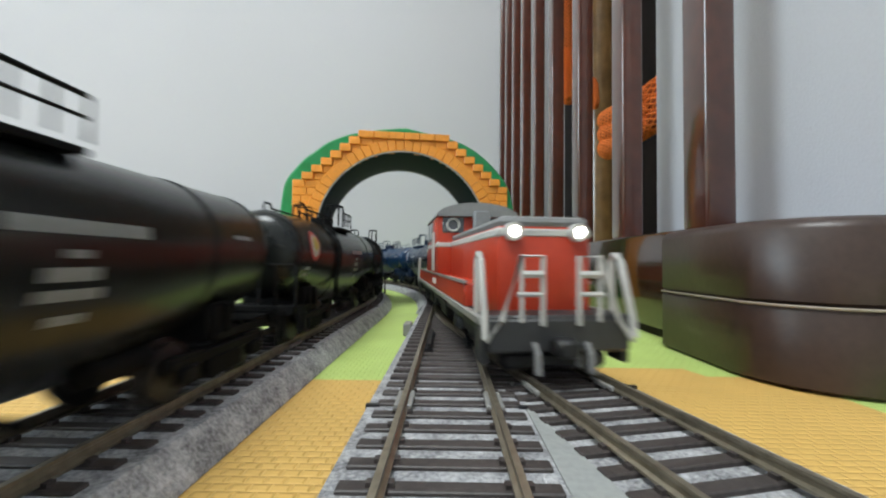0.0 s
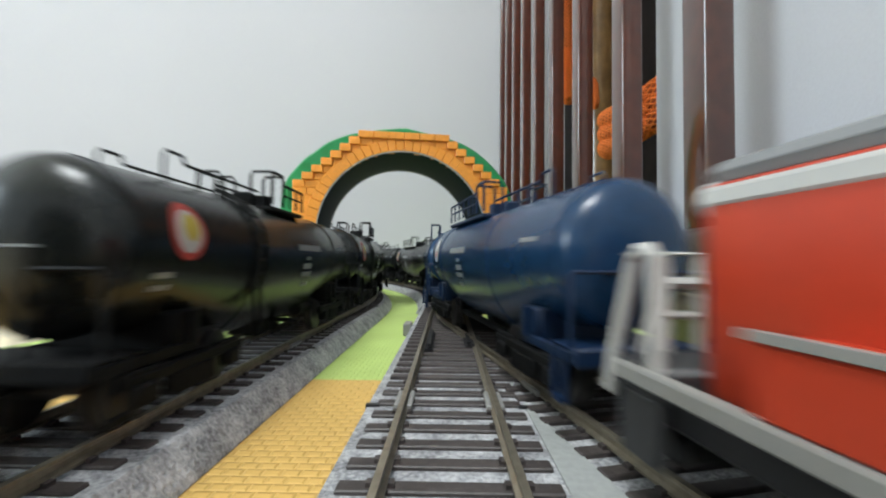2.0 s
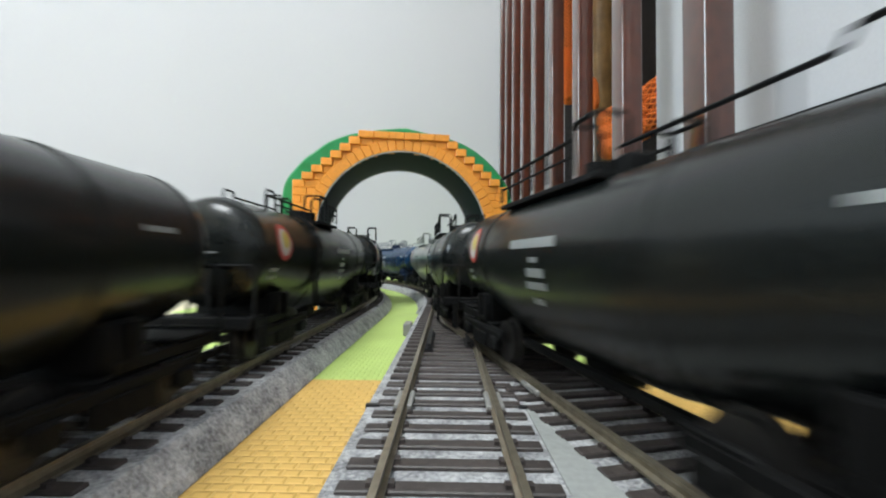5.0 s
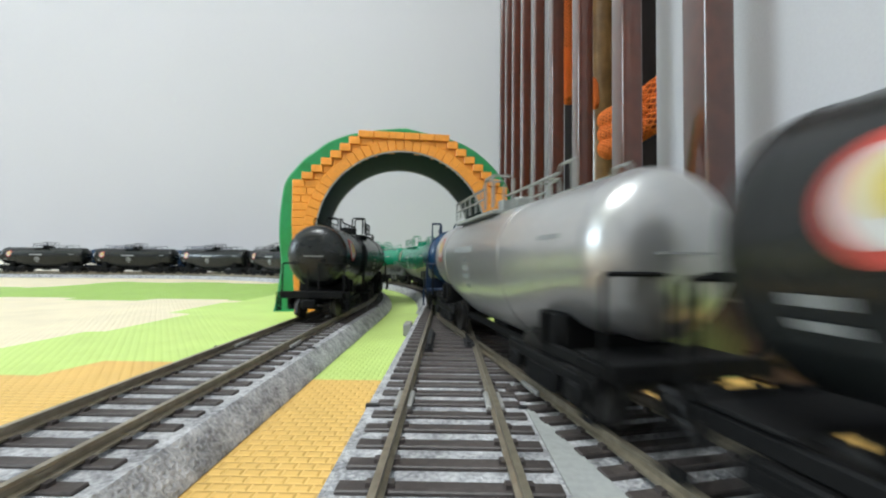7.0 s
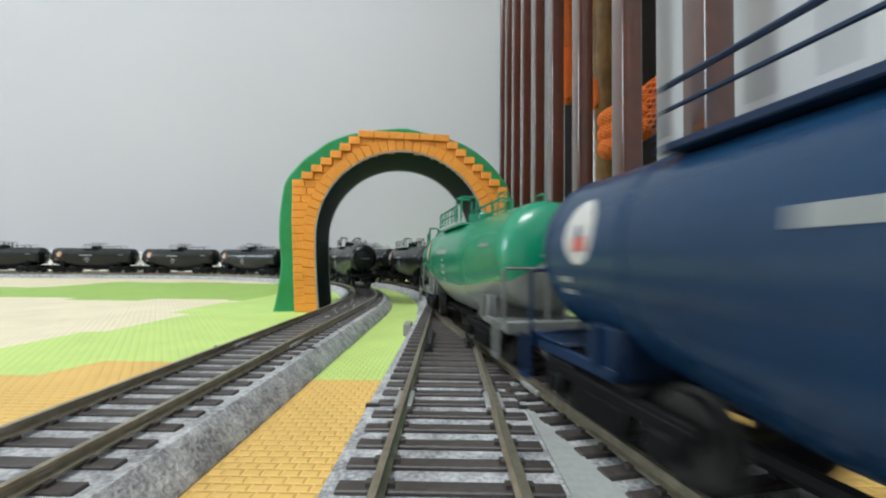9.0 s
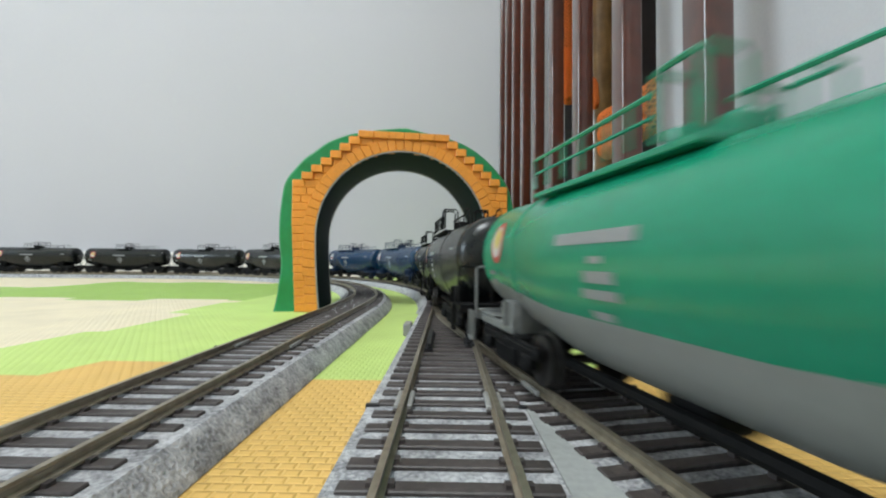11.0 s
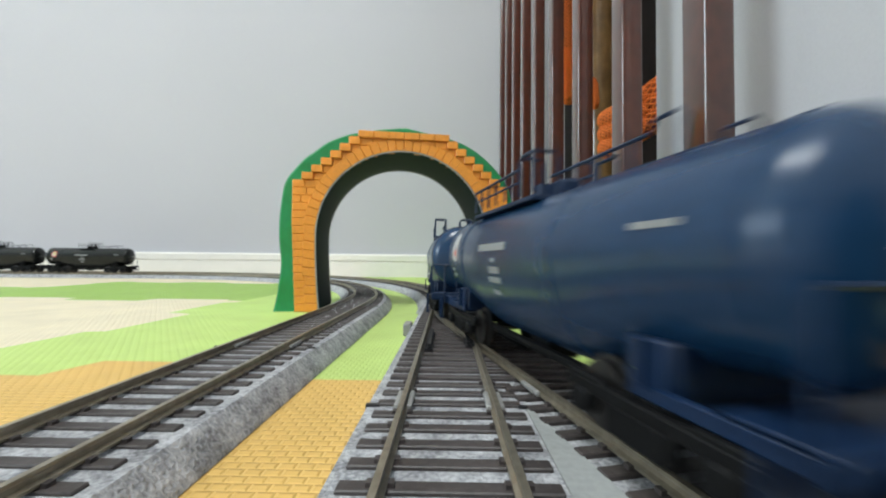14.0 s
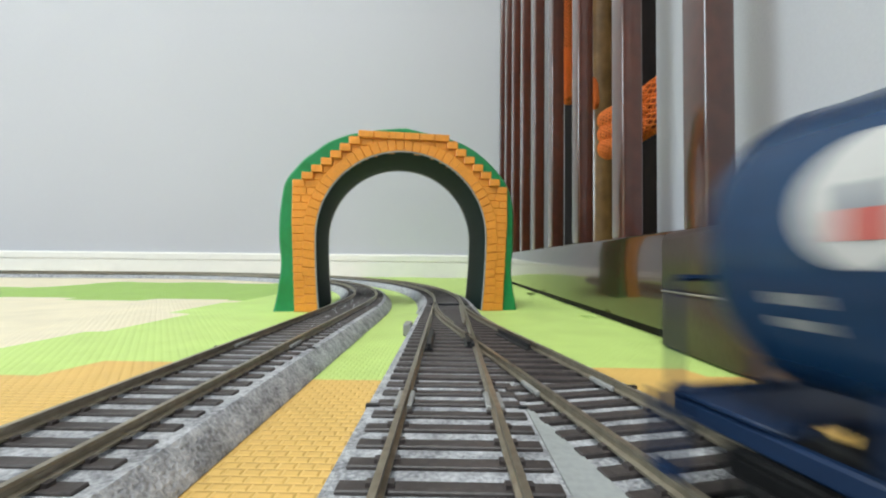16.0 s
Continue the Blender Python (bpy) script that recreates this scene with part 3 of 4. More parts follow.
    for k in range(6):
        xs = -TOPW + 2 * TOPW * k / 6, -TOPW + 2 * TOPW * (k + 1) / 6
        brick([(xs[0], TOPZ - STEP_H), (xs[1], TOPZ - STEP_H), (xs[1], TOPZ), (xs[0], TOPZ)], YF - 0.0018 - 0.0002 * rnd.random(), YB)
    # thin grey moulding edges of the vault
    for y in (YF - 0.0004, DEP + 0.0010):
        part("edge_moulding", tube(bmesh.new(), [(x * 0.996, y, max(0.0006, z - 0.0004)) for x, z in inn], 0.00055, 6), M_WEB, t, "thin grey edge moulding")
    return t


tunnel()


# ---------------------------------------------------------------- slatted bed rail beside the track
def slat_rail():
    t = thing("slatted_rail", "dark brown varnished wooden rail with upright slats on a glossy plinth", "bed rail")
    X0 = 0.0965
    part("plinth", bx(X0, X0 + 0.020, 0.166, 0.810, 0.004, 0.0485, bevel=0.0014, seg=2), M_PLINTH, t, "low glossy brown bottom rail")
    for k in range(9):
        y = 0.1570 + 0.0776 * k if k else 0.1612
        bm = bmesh.new()
        box(bm, X0 + 0.0035, X0 + 0.0155, y - 0.008, y + 0.008, 0.0485 if k else 0.0475, 0.78, bevel=0.0016, seg=3)
        part("slat", bm, M_VARNISH, t)
    part("top_rail", bx(X0 - 0.001, X0 + 0.021, 0.12, 0.812, 0.78, 0.82, bevel=0.004, seg=2), M_VARNISH, t)
    # dark filler that gives the shade of the narrow gap below the plinth
    part("gap_shade_strip", bx(X0 + 0.003, X0 + 0.017, 0.17, 0.80, 0.0, 0.0045), M_SHADEWOOD, t, "recessed dark strip put in for the shaded gap under the plinth")


slat_rail()


def corner_block():
    """Rounded brown corner base in two layers with a pale seam."""
    t = thing("corner_block", "dark brown padded corner block with a pale seam", "furniture base")

    def outline(g=0.0):
        pts = []
        x0, x1, y0, y1 = 0.0885 - g, NX - 0.001, 0.099 - g, 0.168 + g
        c = 0.026
        for cx, cy, a0 in ((x0 + c, y0 + c, 180),):
            for k in range(11):
                a = radians(a0 + 90 * k / 10)
                pts.append((cx + c * math.cos(a), cy + c * math.sin(a)))
        pts += [(x1, y0), (x1, y1), (x0 + 0.004, y1), (x0, y1 - 0.004)]
        return pts

    def layer(z0, z1, name, top_round):
        bm = bmesh.new()
        secs = [(z0, -0.0012), (z0 + 0.0012, 0.0), (z1 - top_round, 0.0), (z1 - top_round * 0.3, -top_round * 0.3), (z1, -top_round)]
        rows = [[bm.verts.new((x, y, z)) for x, y in outline(g)] for z, g in secs]
        for A, B in zip(rows, rows[1:]):
            for k in range(len(A)):
                bm.faces.new((A[k], A[(k + 1) % len(A)], B[(k + 1) % len(A)], B[k]))
        bm.faces.new(rows[0]), bm.faces.new(rows[-1][::-1])
        part(name, bm, M_BROWNV, t, smooth=50)
    layer(0.0002, 0.0228, "lower_pad", 0.0012)
    layer(0.0232, 0.0475, "upper_pad", 0.0035)
    bm = bmesh.new()
    o = outline(0.0002)
    tube(bm, [(x, y, 0.0230) for x, y in o], 0.0004, 5, closed=True)
    part("seam", bm, M_SEAM, t, "thin pale seam line")


corner_block()


def taper(u, length, r):
    """Radius factor at u along a roll with rounded ends."""
    d = min(u, 1 - u) * length / (1.6 * r)
    return math.sqrt(max(0.02, 1 - (1 - min(1.0, d)) ** 2))


def soft_roll(fine, r, sides=14):
    """A cloth roll along points, rounded off at both ends."""
    bm = bmesh.new()
    tube(bm, fine, r, sides)
    bm.verts.ensure_lookup_table()
    length = sum((q - p).length for p, q in zip(fine, fine[1:]))
    for i, c in enumerate(fine):
        k = taper(i / (len(fine) - 1), length, r)
        for v in bm.verts[i * sides:(i + 1) * sides]:
            v.co = c + (v.co - c) * k
    return bm


def net(name, folds, label):
    """A folded orange mesh cloth: each fold is a cloth roll under a fine lattice of cords."""
    t = thing(name, label, "net")
    for pts, r in folds:
        P = [Vector(p) for p in pts]
        fine = [P[i].lerp(P[i + 1], k / 12) for i in range(len(P) - 1) for k in range(12)] + [P[-1]]
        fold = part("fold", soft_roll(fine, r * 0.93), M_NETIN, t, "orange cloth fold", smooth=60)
        bm = bmesh.new()
        length = sum((q - p).length for p, q in zip(fine, fine[1:]))
        turns = length / (2 * math.pi * r)
        N = int(length / 0.0022)
        strands = 11
        for way in (-1, 1):
            for st in range(strands):
                line = []
                for i in range(N + 1):
                    u = i / N * (len(fine) - 1)
                    j = min(int(u), len(fine) - 2)
                    p = fine[j].lerp(fine[j + 1], u - j)
                    d = (fine[j + 1] - fine[j]).normalized()
                    e1 = Vector((0, 1, 0)).cross(d).normalized()
                    e2 = d.cross(e1)
                    th = 2 * math.pi * (st / strands + way * i / N * turns)
                    line.append(p + r * taper(i / N, length, r) * (math.cos(th) * e1 + math.sin(th) * e2))
                tube(bm, line, 0.00085, 4)
        tagged(part("netting", bm, M_NET, fold, "bright orange mesh netting", smooth=60), kind="stuff")
    return t


net("hanging_net", [([(0.1265, 0.500, 0.80), (0.140, 0.497, 0.50), (0.149, 0.492, 0.30), (0.148, 0.486, 0.232)], 0.0085),
                    ([(0.151, 0.490, 0.258), (0.168, 0.492, 0.270), (0.181, 0.492, 0.260), (0.182, 0.489, 0.226)], 0.0050)], "orange mesh net hanging behind the slats")
net("net_bundle", [([(0.1320, 0.346, 0.143 + dz), (0.150, 0.338, 0.152 + dz), (0.168, 0.330, 0.163 + dz), (0.192, 0.262, 0.178 + dz)], 0.0088) for dz in (-0.0125, 0.0, 0.0125)], "folded orange mesh net bundled behind the slats")


def back_boards():
    """Board, darkened for the interior's shade, and a varnished post stored behind the slats."""
    tagged(part("shaded_board", bx(0.235, 0.253, 0.445, 0.800, -0.0005, 0.95, bevel=0.002, seg=2), M_SHADEWOOD), "brown board standing behind the slats, darkened for the shade inside", "board")
    tagged(part("varnished_post", tube(bmesh.new(), [(0.205, 0.530, 0.0), (0.205, 0.530, 0.4), (0.205, 0.530, 0.9)], 0.021, 24), M_BRASSY), "round ochre varnished post behind the slats", "post")


back_boards()


# ---------------------------------------------------------------- tank wagons (x forward, z from the rail top)
TOP_Z, HALF, DOME = 0.0415, 0.0782, 0.0085
R_TOP = 0.0134                      # the upper half is straight
ZC = TOP_Z - R_TOP
SIDES = 48
SHORT = 0.838                       # true length of a wagon to that drawn


def tank_ring(x):
    """Half width, depth of the lower half and dome factor of the fish-bellied tank at x."""
    a = abs(x)
    k = min(1.0, max(0.0, (a - 0.022) / 0.044))
    k = k * k * (3 - 2 * k) * 0.5 + k * 0.5
    wide, low = 0.0148 + (0.0132 - 0.0148) * k, 0.0212 + (0.0146 - 0.0212) * k
    u = min(1.0, max(0.0, (a - (HALF - DOME)) / DOME))
    return wide, low, (1 - u ** 2.6) ** (1 / 2.2)


def tank_skin(xs, grow=0.0):
    """A skin over the tank at the given places along it."""
    bm = bmesh.new()
    R = []
    for x in xs:
        w, low, f = tank_ring(x)
        if f < 1e-4:
            R.append([bm.verts.new((x, 0, ZC))])
            continue
        ring = []
        for k in range(SIDES):
            c, sn = math.cos(2 * math.pi * k / SIDES), math.sin(2 * math.pi * k / SIDES)
            ring.append(bm.verts.new((x, (w * f + grow) * c, ZC + ((R_TOP if sn > 0 else low) * f + grow) * sn)))
        R.append(ring)
    for A, B in zip(R, R[1:]):
        for k in range(SIDES):
            k2 = (k + 1) % SIDES
            f = bm.faces.new(([A[0]] if len(A) == 1 else [A[k], A[k2]]) + ([B[0]] if len(B) == 1 else [B[k2], B[k]]))
            f.material_index = 1 if SIDES / 2 + 4 <= k < SIDES - 4 else 0
    return bm


def tank_mesh():
    body = HALF - DOME
    xs = [-HALF + HALF * 2 * i / 60 for i in range(61)]
    xs = sorted(set([round(v, 5) for v in xs if abs(v) < body] + [s * (body + DOME * math.sin(math.pi / 2 * k / 9)) for s in (-1, 1) for k in range(10)]))
    return tank_skin(xs)


def band(x, width, grow):
    """A closed belt round the tank."""
    bm = bmesh.new()
    rows = []
    for dx, g in ((-width, -0.0003), (-width * 0.8, grow), (width * 0.8, grow), (width, -0.0003)):
        w, low, f = tank_ring(x)
        rows.append([bm.verts.new((x + dx, (w + g) * math.cos(2 * math.pi * k / SIDES), ZC + ((R_TOP if math.sin(2 * math.pi * k / SIDES) > 0 else low) + g) * math.sin(2 * math.pi * k / SIDES))) for k in range(SIDES)])
    for A, B in zip(rows, rows[1:]):
        for k in range(SIDES):
            f = bm.faces.new((A[k], A[(k + 1) % SIDES], B[(k + 1) % SIDES], B[k]))
            f.material_index = 1 if SIDES / 2 + 4 <= k < SIDES - 4 else 0
    return bm


def on_tank(x, z, side, lift=0.00012):
    w, low, f = tank_ring(x)
    r = (R_TOP if z > ZC else low) * f
    q = max(-0.98, min(0.98, (z - ZC) / r))
    return Vector((x, side * (w * f * math.sqrt(1 - q * q) + lift), z + lift * q))


def patch(x0, x1, z0, z1, side, lift=0.00012):
    """A printed bar lying on the tank's side."""
    bm = bmesh.new()
    nx, nz = 6, 4
    g = [[bm.verts.new(on_tank(x0 + (x1 - x0) * i / nx, z0 + (z1 - z0) * j / nz, side, lift)) for j in range(nz + 1)] for i in range(nx + 1)]
    for i in range(nx):
        for j in range(nz):
            bm.faces.new((g[i][j], g[i + 1][j], g[i + 1][j + 1], g[i][j + 1]))
    return bm


def round_patch(x, z, r, side, lift, r0=0.0):
    bm = bmesh.new()
    n = 28
    outer = [bm.verts.new(on_tank(x + r * math.cos(2 * math.pi * k / n), z + r * math.sin(2 * math.pi * k / n), side, lift)) for k in range(n)]
    mid_r = max(r0, r * 0.5)
    inn = [bm.verts.new(on_tank(x + mid_r * math.cos(2 * math.pi * k / n), z + mid_r * math.sin(2 * math.pi * k / n), side, lift)) for k in range(n)]
    for k in range(n):
        bm.faces.new((outer[k], outer[(k + 1) % n], inn[(k + 1) % n], inn[k]))
    if r0 == 0:
        bm.faces.new(inn)
    return bm


def axle_mesh(r):
    """Wheels with flanges and their axle, turned as one piece along y."""
    prof = [(-0.0094, 0), (-0.0094, r * 0.75), (-0.0092, r), (-0.0076, r), (-0.0075, r + 0.0008), (-0.0067, r + 0.0008), (-0.0066, r * 0.7), (-0.0066, 0.0011),
            (0.0066, 0.0011), (0.0066, r * 0.7), (0.0067, r + 0.0008), (0.0075, r + 0.0008), (0.0076, r), (0.0092, r), (0.0094, r * 0.75), (0.0094, 0)]
    bm = lathe_x(bmesh.new(), [(x, q, 0) for x, q in prof], 24)
    bm.transform(Matrix.Rotation(math.pi / 2, 4, "Z"))
    return bm


def bogie(t, x, material):
    b = part("bogie", bx(-0.005, 0.005, -0.0112, 0.0112, 0.0055, 0.0090, bevel=0.0004), material, t, "black sprung bogie", m=pose(x, 0, 0))
    for s in (-1, 1):
        # side frame with a dropped middle, axle boxes and springs
        bm = bmesh.new()
        box(bm, -0.0165, 0.0165, s * 0.0118 - 0.0009, s * 0.0118 + 0.0009, 0.0062, 0.0082, bevel=0.0003)
        box(bm, -0.0060, 0.0060, s * 0.0118 - 0.0012, s * 0.0118 + 0.0012, 0.0026, 0.0066, bevel=0.0004)
        for a in (-0.012, 0.012):
            box(bm, a - 0.0024, a + 0.0024, s * 0.0122 - 0.0013, s * 0.0122 + 0.0013, 0.0034, 0.0068, bevel=0.0005)
            box(bm, a - 0.0045, a + 0.0045, s * 0.0118 - 0.0007, s * 0.0118 + 0.0007, 0.0064, 0.0088, bevel=0.0003)
        for a in (-0.0035, 0.0, 0.0035):
            tube(bm, [(a, s * 0.0122, 0.0030), (a, s * 0.0122, 0.0064)], 0.0013, 7)
        part("side_frame", bm, material, b)
    for a in (-0.012, 0.012):
        part("wheelset", axle_mesh(0.0053), M_WHEEL, b, "dark metal wheels on an axle", m=pose(a, 0, 0.0053))
    return b


def wagon(m_tank, m_frame, m_fit, label, two_tone=None, badge=True, white_badge=False, walk_end=0.0400):
    t = thing("tank_wagon", label, "tank wagon", "tank wagons of the trains")
    paint = [m_tank, two_tone or m_tank]
    tank = part("tank", tank_mesh(), paint, t, smooth=50)
    for x in (-HALF + DOME, HALF - DOME):
        part("weld_band", band(x, 0.0006, 0.00016), paint, tank, smooth=50)
    for e in (-1, 1):
        bogie(t, e * 0.0525, M_UNDER)
        # saddle with side plates
        def span(p, q):
            return sorted((e * p, e * q))
        saddle = part("saddle", bx(e * 0.0535 - 0.0045, e * 0.0535 + 0.0045, -0.0106, 0.0106, 0.0088, 0.0166, bevel=0.0006), m_frame, t, "tank saddle")
        platform = part("end_platform", bx(*span(0.0660, 0.0782), -0.0118, 0.0118, 0.0110, 0.0116, bevel=0.0002), m_frame, t, "flat end platform")
        part("headstock", bx(*span(0.0780, 0.0796), -0.0134, 0.0134, 0.0092, 0.0122, bevel=0.0003), m_frame, t)
        for s in (-1, 1):
            part("side_plate", bx(e * 0.0535 - 0.0040, e * 0.0535 + 0.0040, s * 0.0111 - 0.0005, s * 0.0111 + 0.0005, 0.0105, 0.0166, bevel=0.0004), m_frame, saddle)
            part("stiffener", bx(e * 0.0535 - 0.0008, e * 0.0535 + 0.0008, s * 0.0122 - 0.0007, s * 0.0122 + 0.0007, 0.0105, 0.0164), m_frame, saddle)
            part("sole_bar", bx(*span(0.050, 0.0779), s * 0.0112 - 0.0006, s * 0.0112 + 0.0006, 0.0088, 0.0109, bevel=0.0003), m_frame, t)
            bm = bmesh.new()
            box(bm, *span(0.0745, 0.0790), s * 0.0150 - 0.0006, s * 0.0150 + 0.0006, 0.0038, 0.0046)
            for o in (0.0746, 0.0786):
                box(bm, e * o - 0.0004, e * o + 0.0004, s * 0.0150 - 0.0004, s * 0.0150 + 0.0004, 0.0040, 0.0120)
            part("step", bm, m_frame, platform)
            bm = tube(bmesh.new(), [(e * 0.0775, s * 0.0134, 0.0118), (e * 0.0775, s * 0.0134, 0.0236), (e * 0.0775, s * 0.0127, 0.0243), (e * 0.0775, s * 0.0030, 0.0243), (e * 0.0775, s * 0.0024, 0.0236), (e * 0.0775, s * 0.0024, 0.0118)], 0.00042, 6)
            part("end_handrail", bm, m_frame, platform, "thin wire end handrail")
        bm = bmesh.new()
        box(bm, min(e * 0.079, e * 0.0856), max(e * 0.079, e * 0.0856), -0.0017, 0.0017, 0.0058, 0.0088, bevel=0.0005)
        box(bm, min(e * 0.0830, e * 0.0858), max(e * 0.0830, e * 0.0858), -0.0030, 0.0030, 0.0052, 0.0092, bevel=0.0007)
        part("coupler", bm, M_UNDER, t, "black knuckle coupler")
        bm = bmesh.new()
        tube(bm, [(e * 0.0800, 0.005, 0.0085), (e * 0.0830, 0.0052, 0.0070), (e * 0.0842, 0.0052, 0.0048), (e * 0.0850, 0.0050, 0.0032)], 0.0007, 6)
        part("brake_hose", bm, M_BLACKP, t)
    # platform on top, manhole, rails; a low rail runs back to the rear dome
    PX0, PX1 = -0.0110, walk_end
    for s in (-1, 1):
        part("walkway", bx(PX0, PX1, *sorted((s * 0.0025, s * 0.0104)), TOP_Z - 0.0020, TOP_Z - 0.0009, bevel=0.0002), m_fit, t, "narrow roof walkway")
    part("manhole", tube(bmesh.new(), [(0.004, 0, TOP_Z - 0.001), (0.004, 0, TOP_Z + 0.0030), (0.004, 0, TOP_Z + 0.0036)], 0.0040, 20), m_fit, t, "round manhole lid")
    part("valve_box", bx(-0.0090, -0.0035, -0.0026, 0.0026, TOP_Z - 0.001, TOP_Z + 0.0034, bevel=0.0006), m_fit, t, "small valve box")
    for s in (-1, 1):
        bm = bmesh.new()
        zt = TOP_Z + 0.0062
        tube(bm, [(-0.0020, s * 0.0100, TOP_Z), (-0.0020, s * 0.0100, zt), (PX1, s * 0.0100, zt), (PX1, s * 0.0100, TOP_Z)], 0.00040, 6)
        for x in (0.004, 0.010) + ((0.0185, 0.026, 0.0335) if PX1 > 0.03 else ()):
            tube(bm, [(x, s * 0.0100, TOP_Z), (x, s * 0.0100, zt)], 0.00034, 5)
        tube(bm, [(-0.0020, s * 0.0100, TOP_Z + 0.0032), (PX1, s * 0.0100, TOP_Z + 0.0032)], 0.00030, 5)
        part("railing", bm, m_fit, t, "wire guard railing")
        bm = bmesh.new()
        tube(bm, [(PX0, s * 0.0102, TOP_Z - 0.0004), (PX0, s * 0.0102, TOP_Z + 0.0074), (PX0 + 0.0012, s * 0.0102, TOP_Z + 0.0086), (PX0 + 0.0075, s * 0.0102, TOP_Z + 0.0086), (PX0 + 0.0088, s * 0.0102, TOP_Z + 0.0074), (PX0 + 0.0088, s * 0.0102, TOP_Z - 0.0004)], 0.00044, 6)
        for x in (PX0, PX0 + 0.0088):
            tube(bm, [(x, s * 0.0042, TOP_Z - 0.0004), (x, s * 0.0042, TOP_Z + 0.0076), (x, s * 0.0050, TOP_Z + 0.0086), (x, s * 0.0102, TOP_Z + 0.0086)], 0.00040, 6)
        part("ladder_hoop", bm, m_fit, t, "tall wire ladder hoop")
        bm = bmesh.new()
        tube(bm, [(PX0, s * 0.0062, TOP_Z + 0.0030), (-0.0470, s * 0.0062, TOP_Z + 0.0030), (-0.0480, s * 0.0062, TOP_Z + 0.0046), (-0.0530, s * 0.0062, TOP_Z + 0.0046), (-0.0540, s * 0.0062, TOP_Z + 0.0036), (-0.0540, s * 0.0062, TOP_Z - 0.0016)], 0.00034, 6)
        for x in (-0.031, -0.042):
            tube(bm, [(x, s * 0.0062, TOP_Z + 0.0030), (x, s * 0.0062, TOP_Z - 0.0014)], 0.00030, 5)
        part("grab_rail", bm, m_fit, t, "low wire grab rail")
        if s > 0:
            continue
        # ladder up one side beside the strap
        def climb(x, z):
            return on_tank(x, z, s, 0.0008)
        bm = bmesh.new()
        for x in (-0.0308, -0.0272):
            tube(bm, [(x, s * 0.0142, 0.0100)] + [climb(x, z) for z in (0.0190, 0.0240, 0.0290, 0.0330, 0.0365, 0.0390)] + [(x, s * 0.0040, TOP_Z + 0.0008)], 0.00044, 6)
        for k in range(7):
            p, q = climb(-0.0308, 0.0195 + 0.0032 * k), climb(-0.0272, 0.0195 + 0.0032 * k)
            tube(bm, [p, q], 0.0003, 5)
        part("ladder", bm, m_fit, t, "wire side ladder")
    for x, grow in ((-0.0290, 0.00012), (0.0450, 0.00028)):
        part("strap", band(x, 0.0011, grow), [m_tank, two_tone or m_tank], t, "tank strap", smooth=50)
    # drain box and brake gear below the belly
    bm = bmesh.new()
    box(bm, -0.0050, 0.0050, -0.0045, 0.0045, 0.0036, 0.0090, bevel=0.0008)
    tube(bm, [(-0.034, 0.006, 0.0062), (0.034, 0.006, 0.0062)], 0.0011, 8)
    tube(bm, [(0.020, -0.007, 0.0092), (0.034, -0.007, 0.0092)], 0.0022, 12)
    tube(bm, [(0.005, 0.0, 0.0078), (0.005, -0.0130, 0.0072)], 0.0008, 6)
    part("brake_gear", bm, M_UNDER, t, "dark brake cylinder and drain pipes")
    if badge:
        for side, e, x in ((-1, -1, -0.0573), (1, 1, 0.0573)):
            z = 0.0306
            if white_badge:
                part("badge", round_patch(x, z, 0.0051, side, 0.00012), M_BADGEW, tank, "round white badge with a red mark")
                part("badge_mark", patch(x - 0.0030, x + 0.0016, z - 0.0030, z - 0.0008, side, 0.0002), M_BADGER, tank)
            else:
                part("badge", round_patch(x, z, 0.0051, side, 0.00012), M_BRED, tank, "round red badge")
                part("badge_mark", round_patch(x, z, 0.0038, side, 0.00020), M_BADGEW, tank)
                part("badge_centre", round_patch(x - e * 0.0006, z + 0.0007, 0.0024, side, 0.00027), M_BYEL, tank)
    for side, x0 in ((-1, -0.0040), (1, -0.0080)):
        for a, b, z0, z1, ma in ((0.0030, 0.0265, 0.0286, 0.0304, M_FADED), (0.0112, 0.0152, 0.0258, 0.0268, M_FADED), (0.0085, 0.0170, 0.0230, 0.0247, M_FADED), (0.0080, 0.0180, 0.0207, 0.0221, M_FADED), (0.0105, 0.0160, 0.0178, 0.0190, M_FADED)):
            part("lettering_bar", patch(x0 + a, x0 + b, z0, z1, side), ma, tank)
        e = 1 if side > 0 else -1
        for z0, z1 in ((0.0226, 0.0236), (0.0206, 0.0215)):
            xs = sorted((e * 0.0610, e * 0.0660))
            part("lettering_bar", patch(xs[0], xs[1], z0, z1, side), M_FADED, tank)
        xs = sorted((-e * 0.053, -e * 0.062))
        part("lettering_bar", patch(xs[0], xs[1], 0.0300, 0.0309, side), M_FADED, tank)
    for e in (-1, 1):
        part("end_lettering_bar", bx(*sorted((e * (HALF - 0.0004), e * (HALF + 0.0001))), -0.0042, 0.0042, 0.0272, 0.0276), M_FADED, tank)
    # the whole wagon is a little shorter than drawn
    for o in t.children_recursive:
        if o.name.startswith("bogie"):
            o.location.x *= SHORT
        elif not o.name.startswith(("wheelset", "side_frame")):
            o.data.transform(Matrix.Diagonal((SHORT, 1, 1, 1)))
    return t


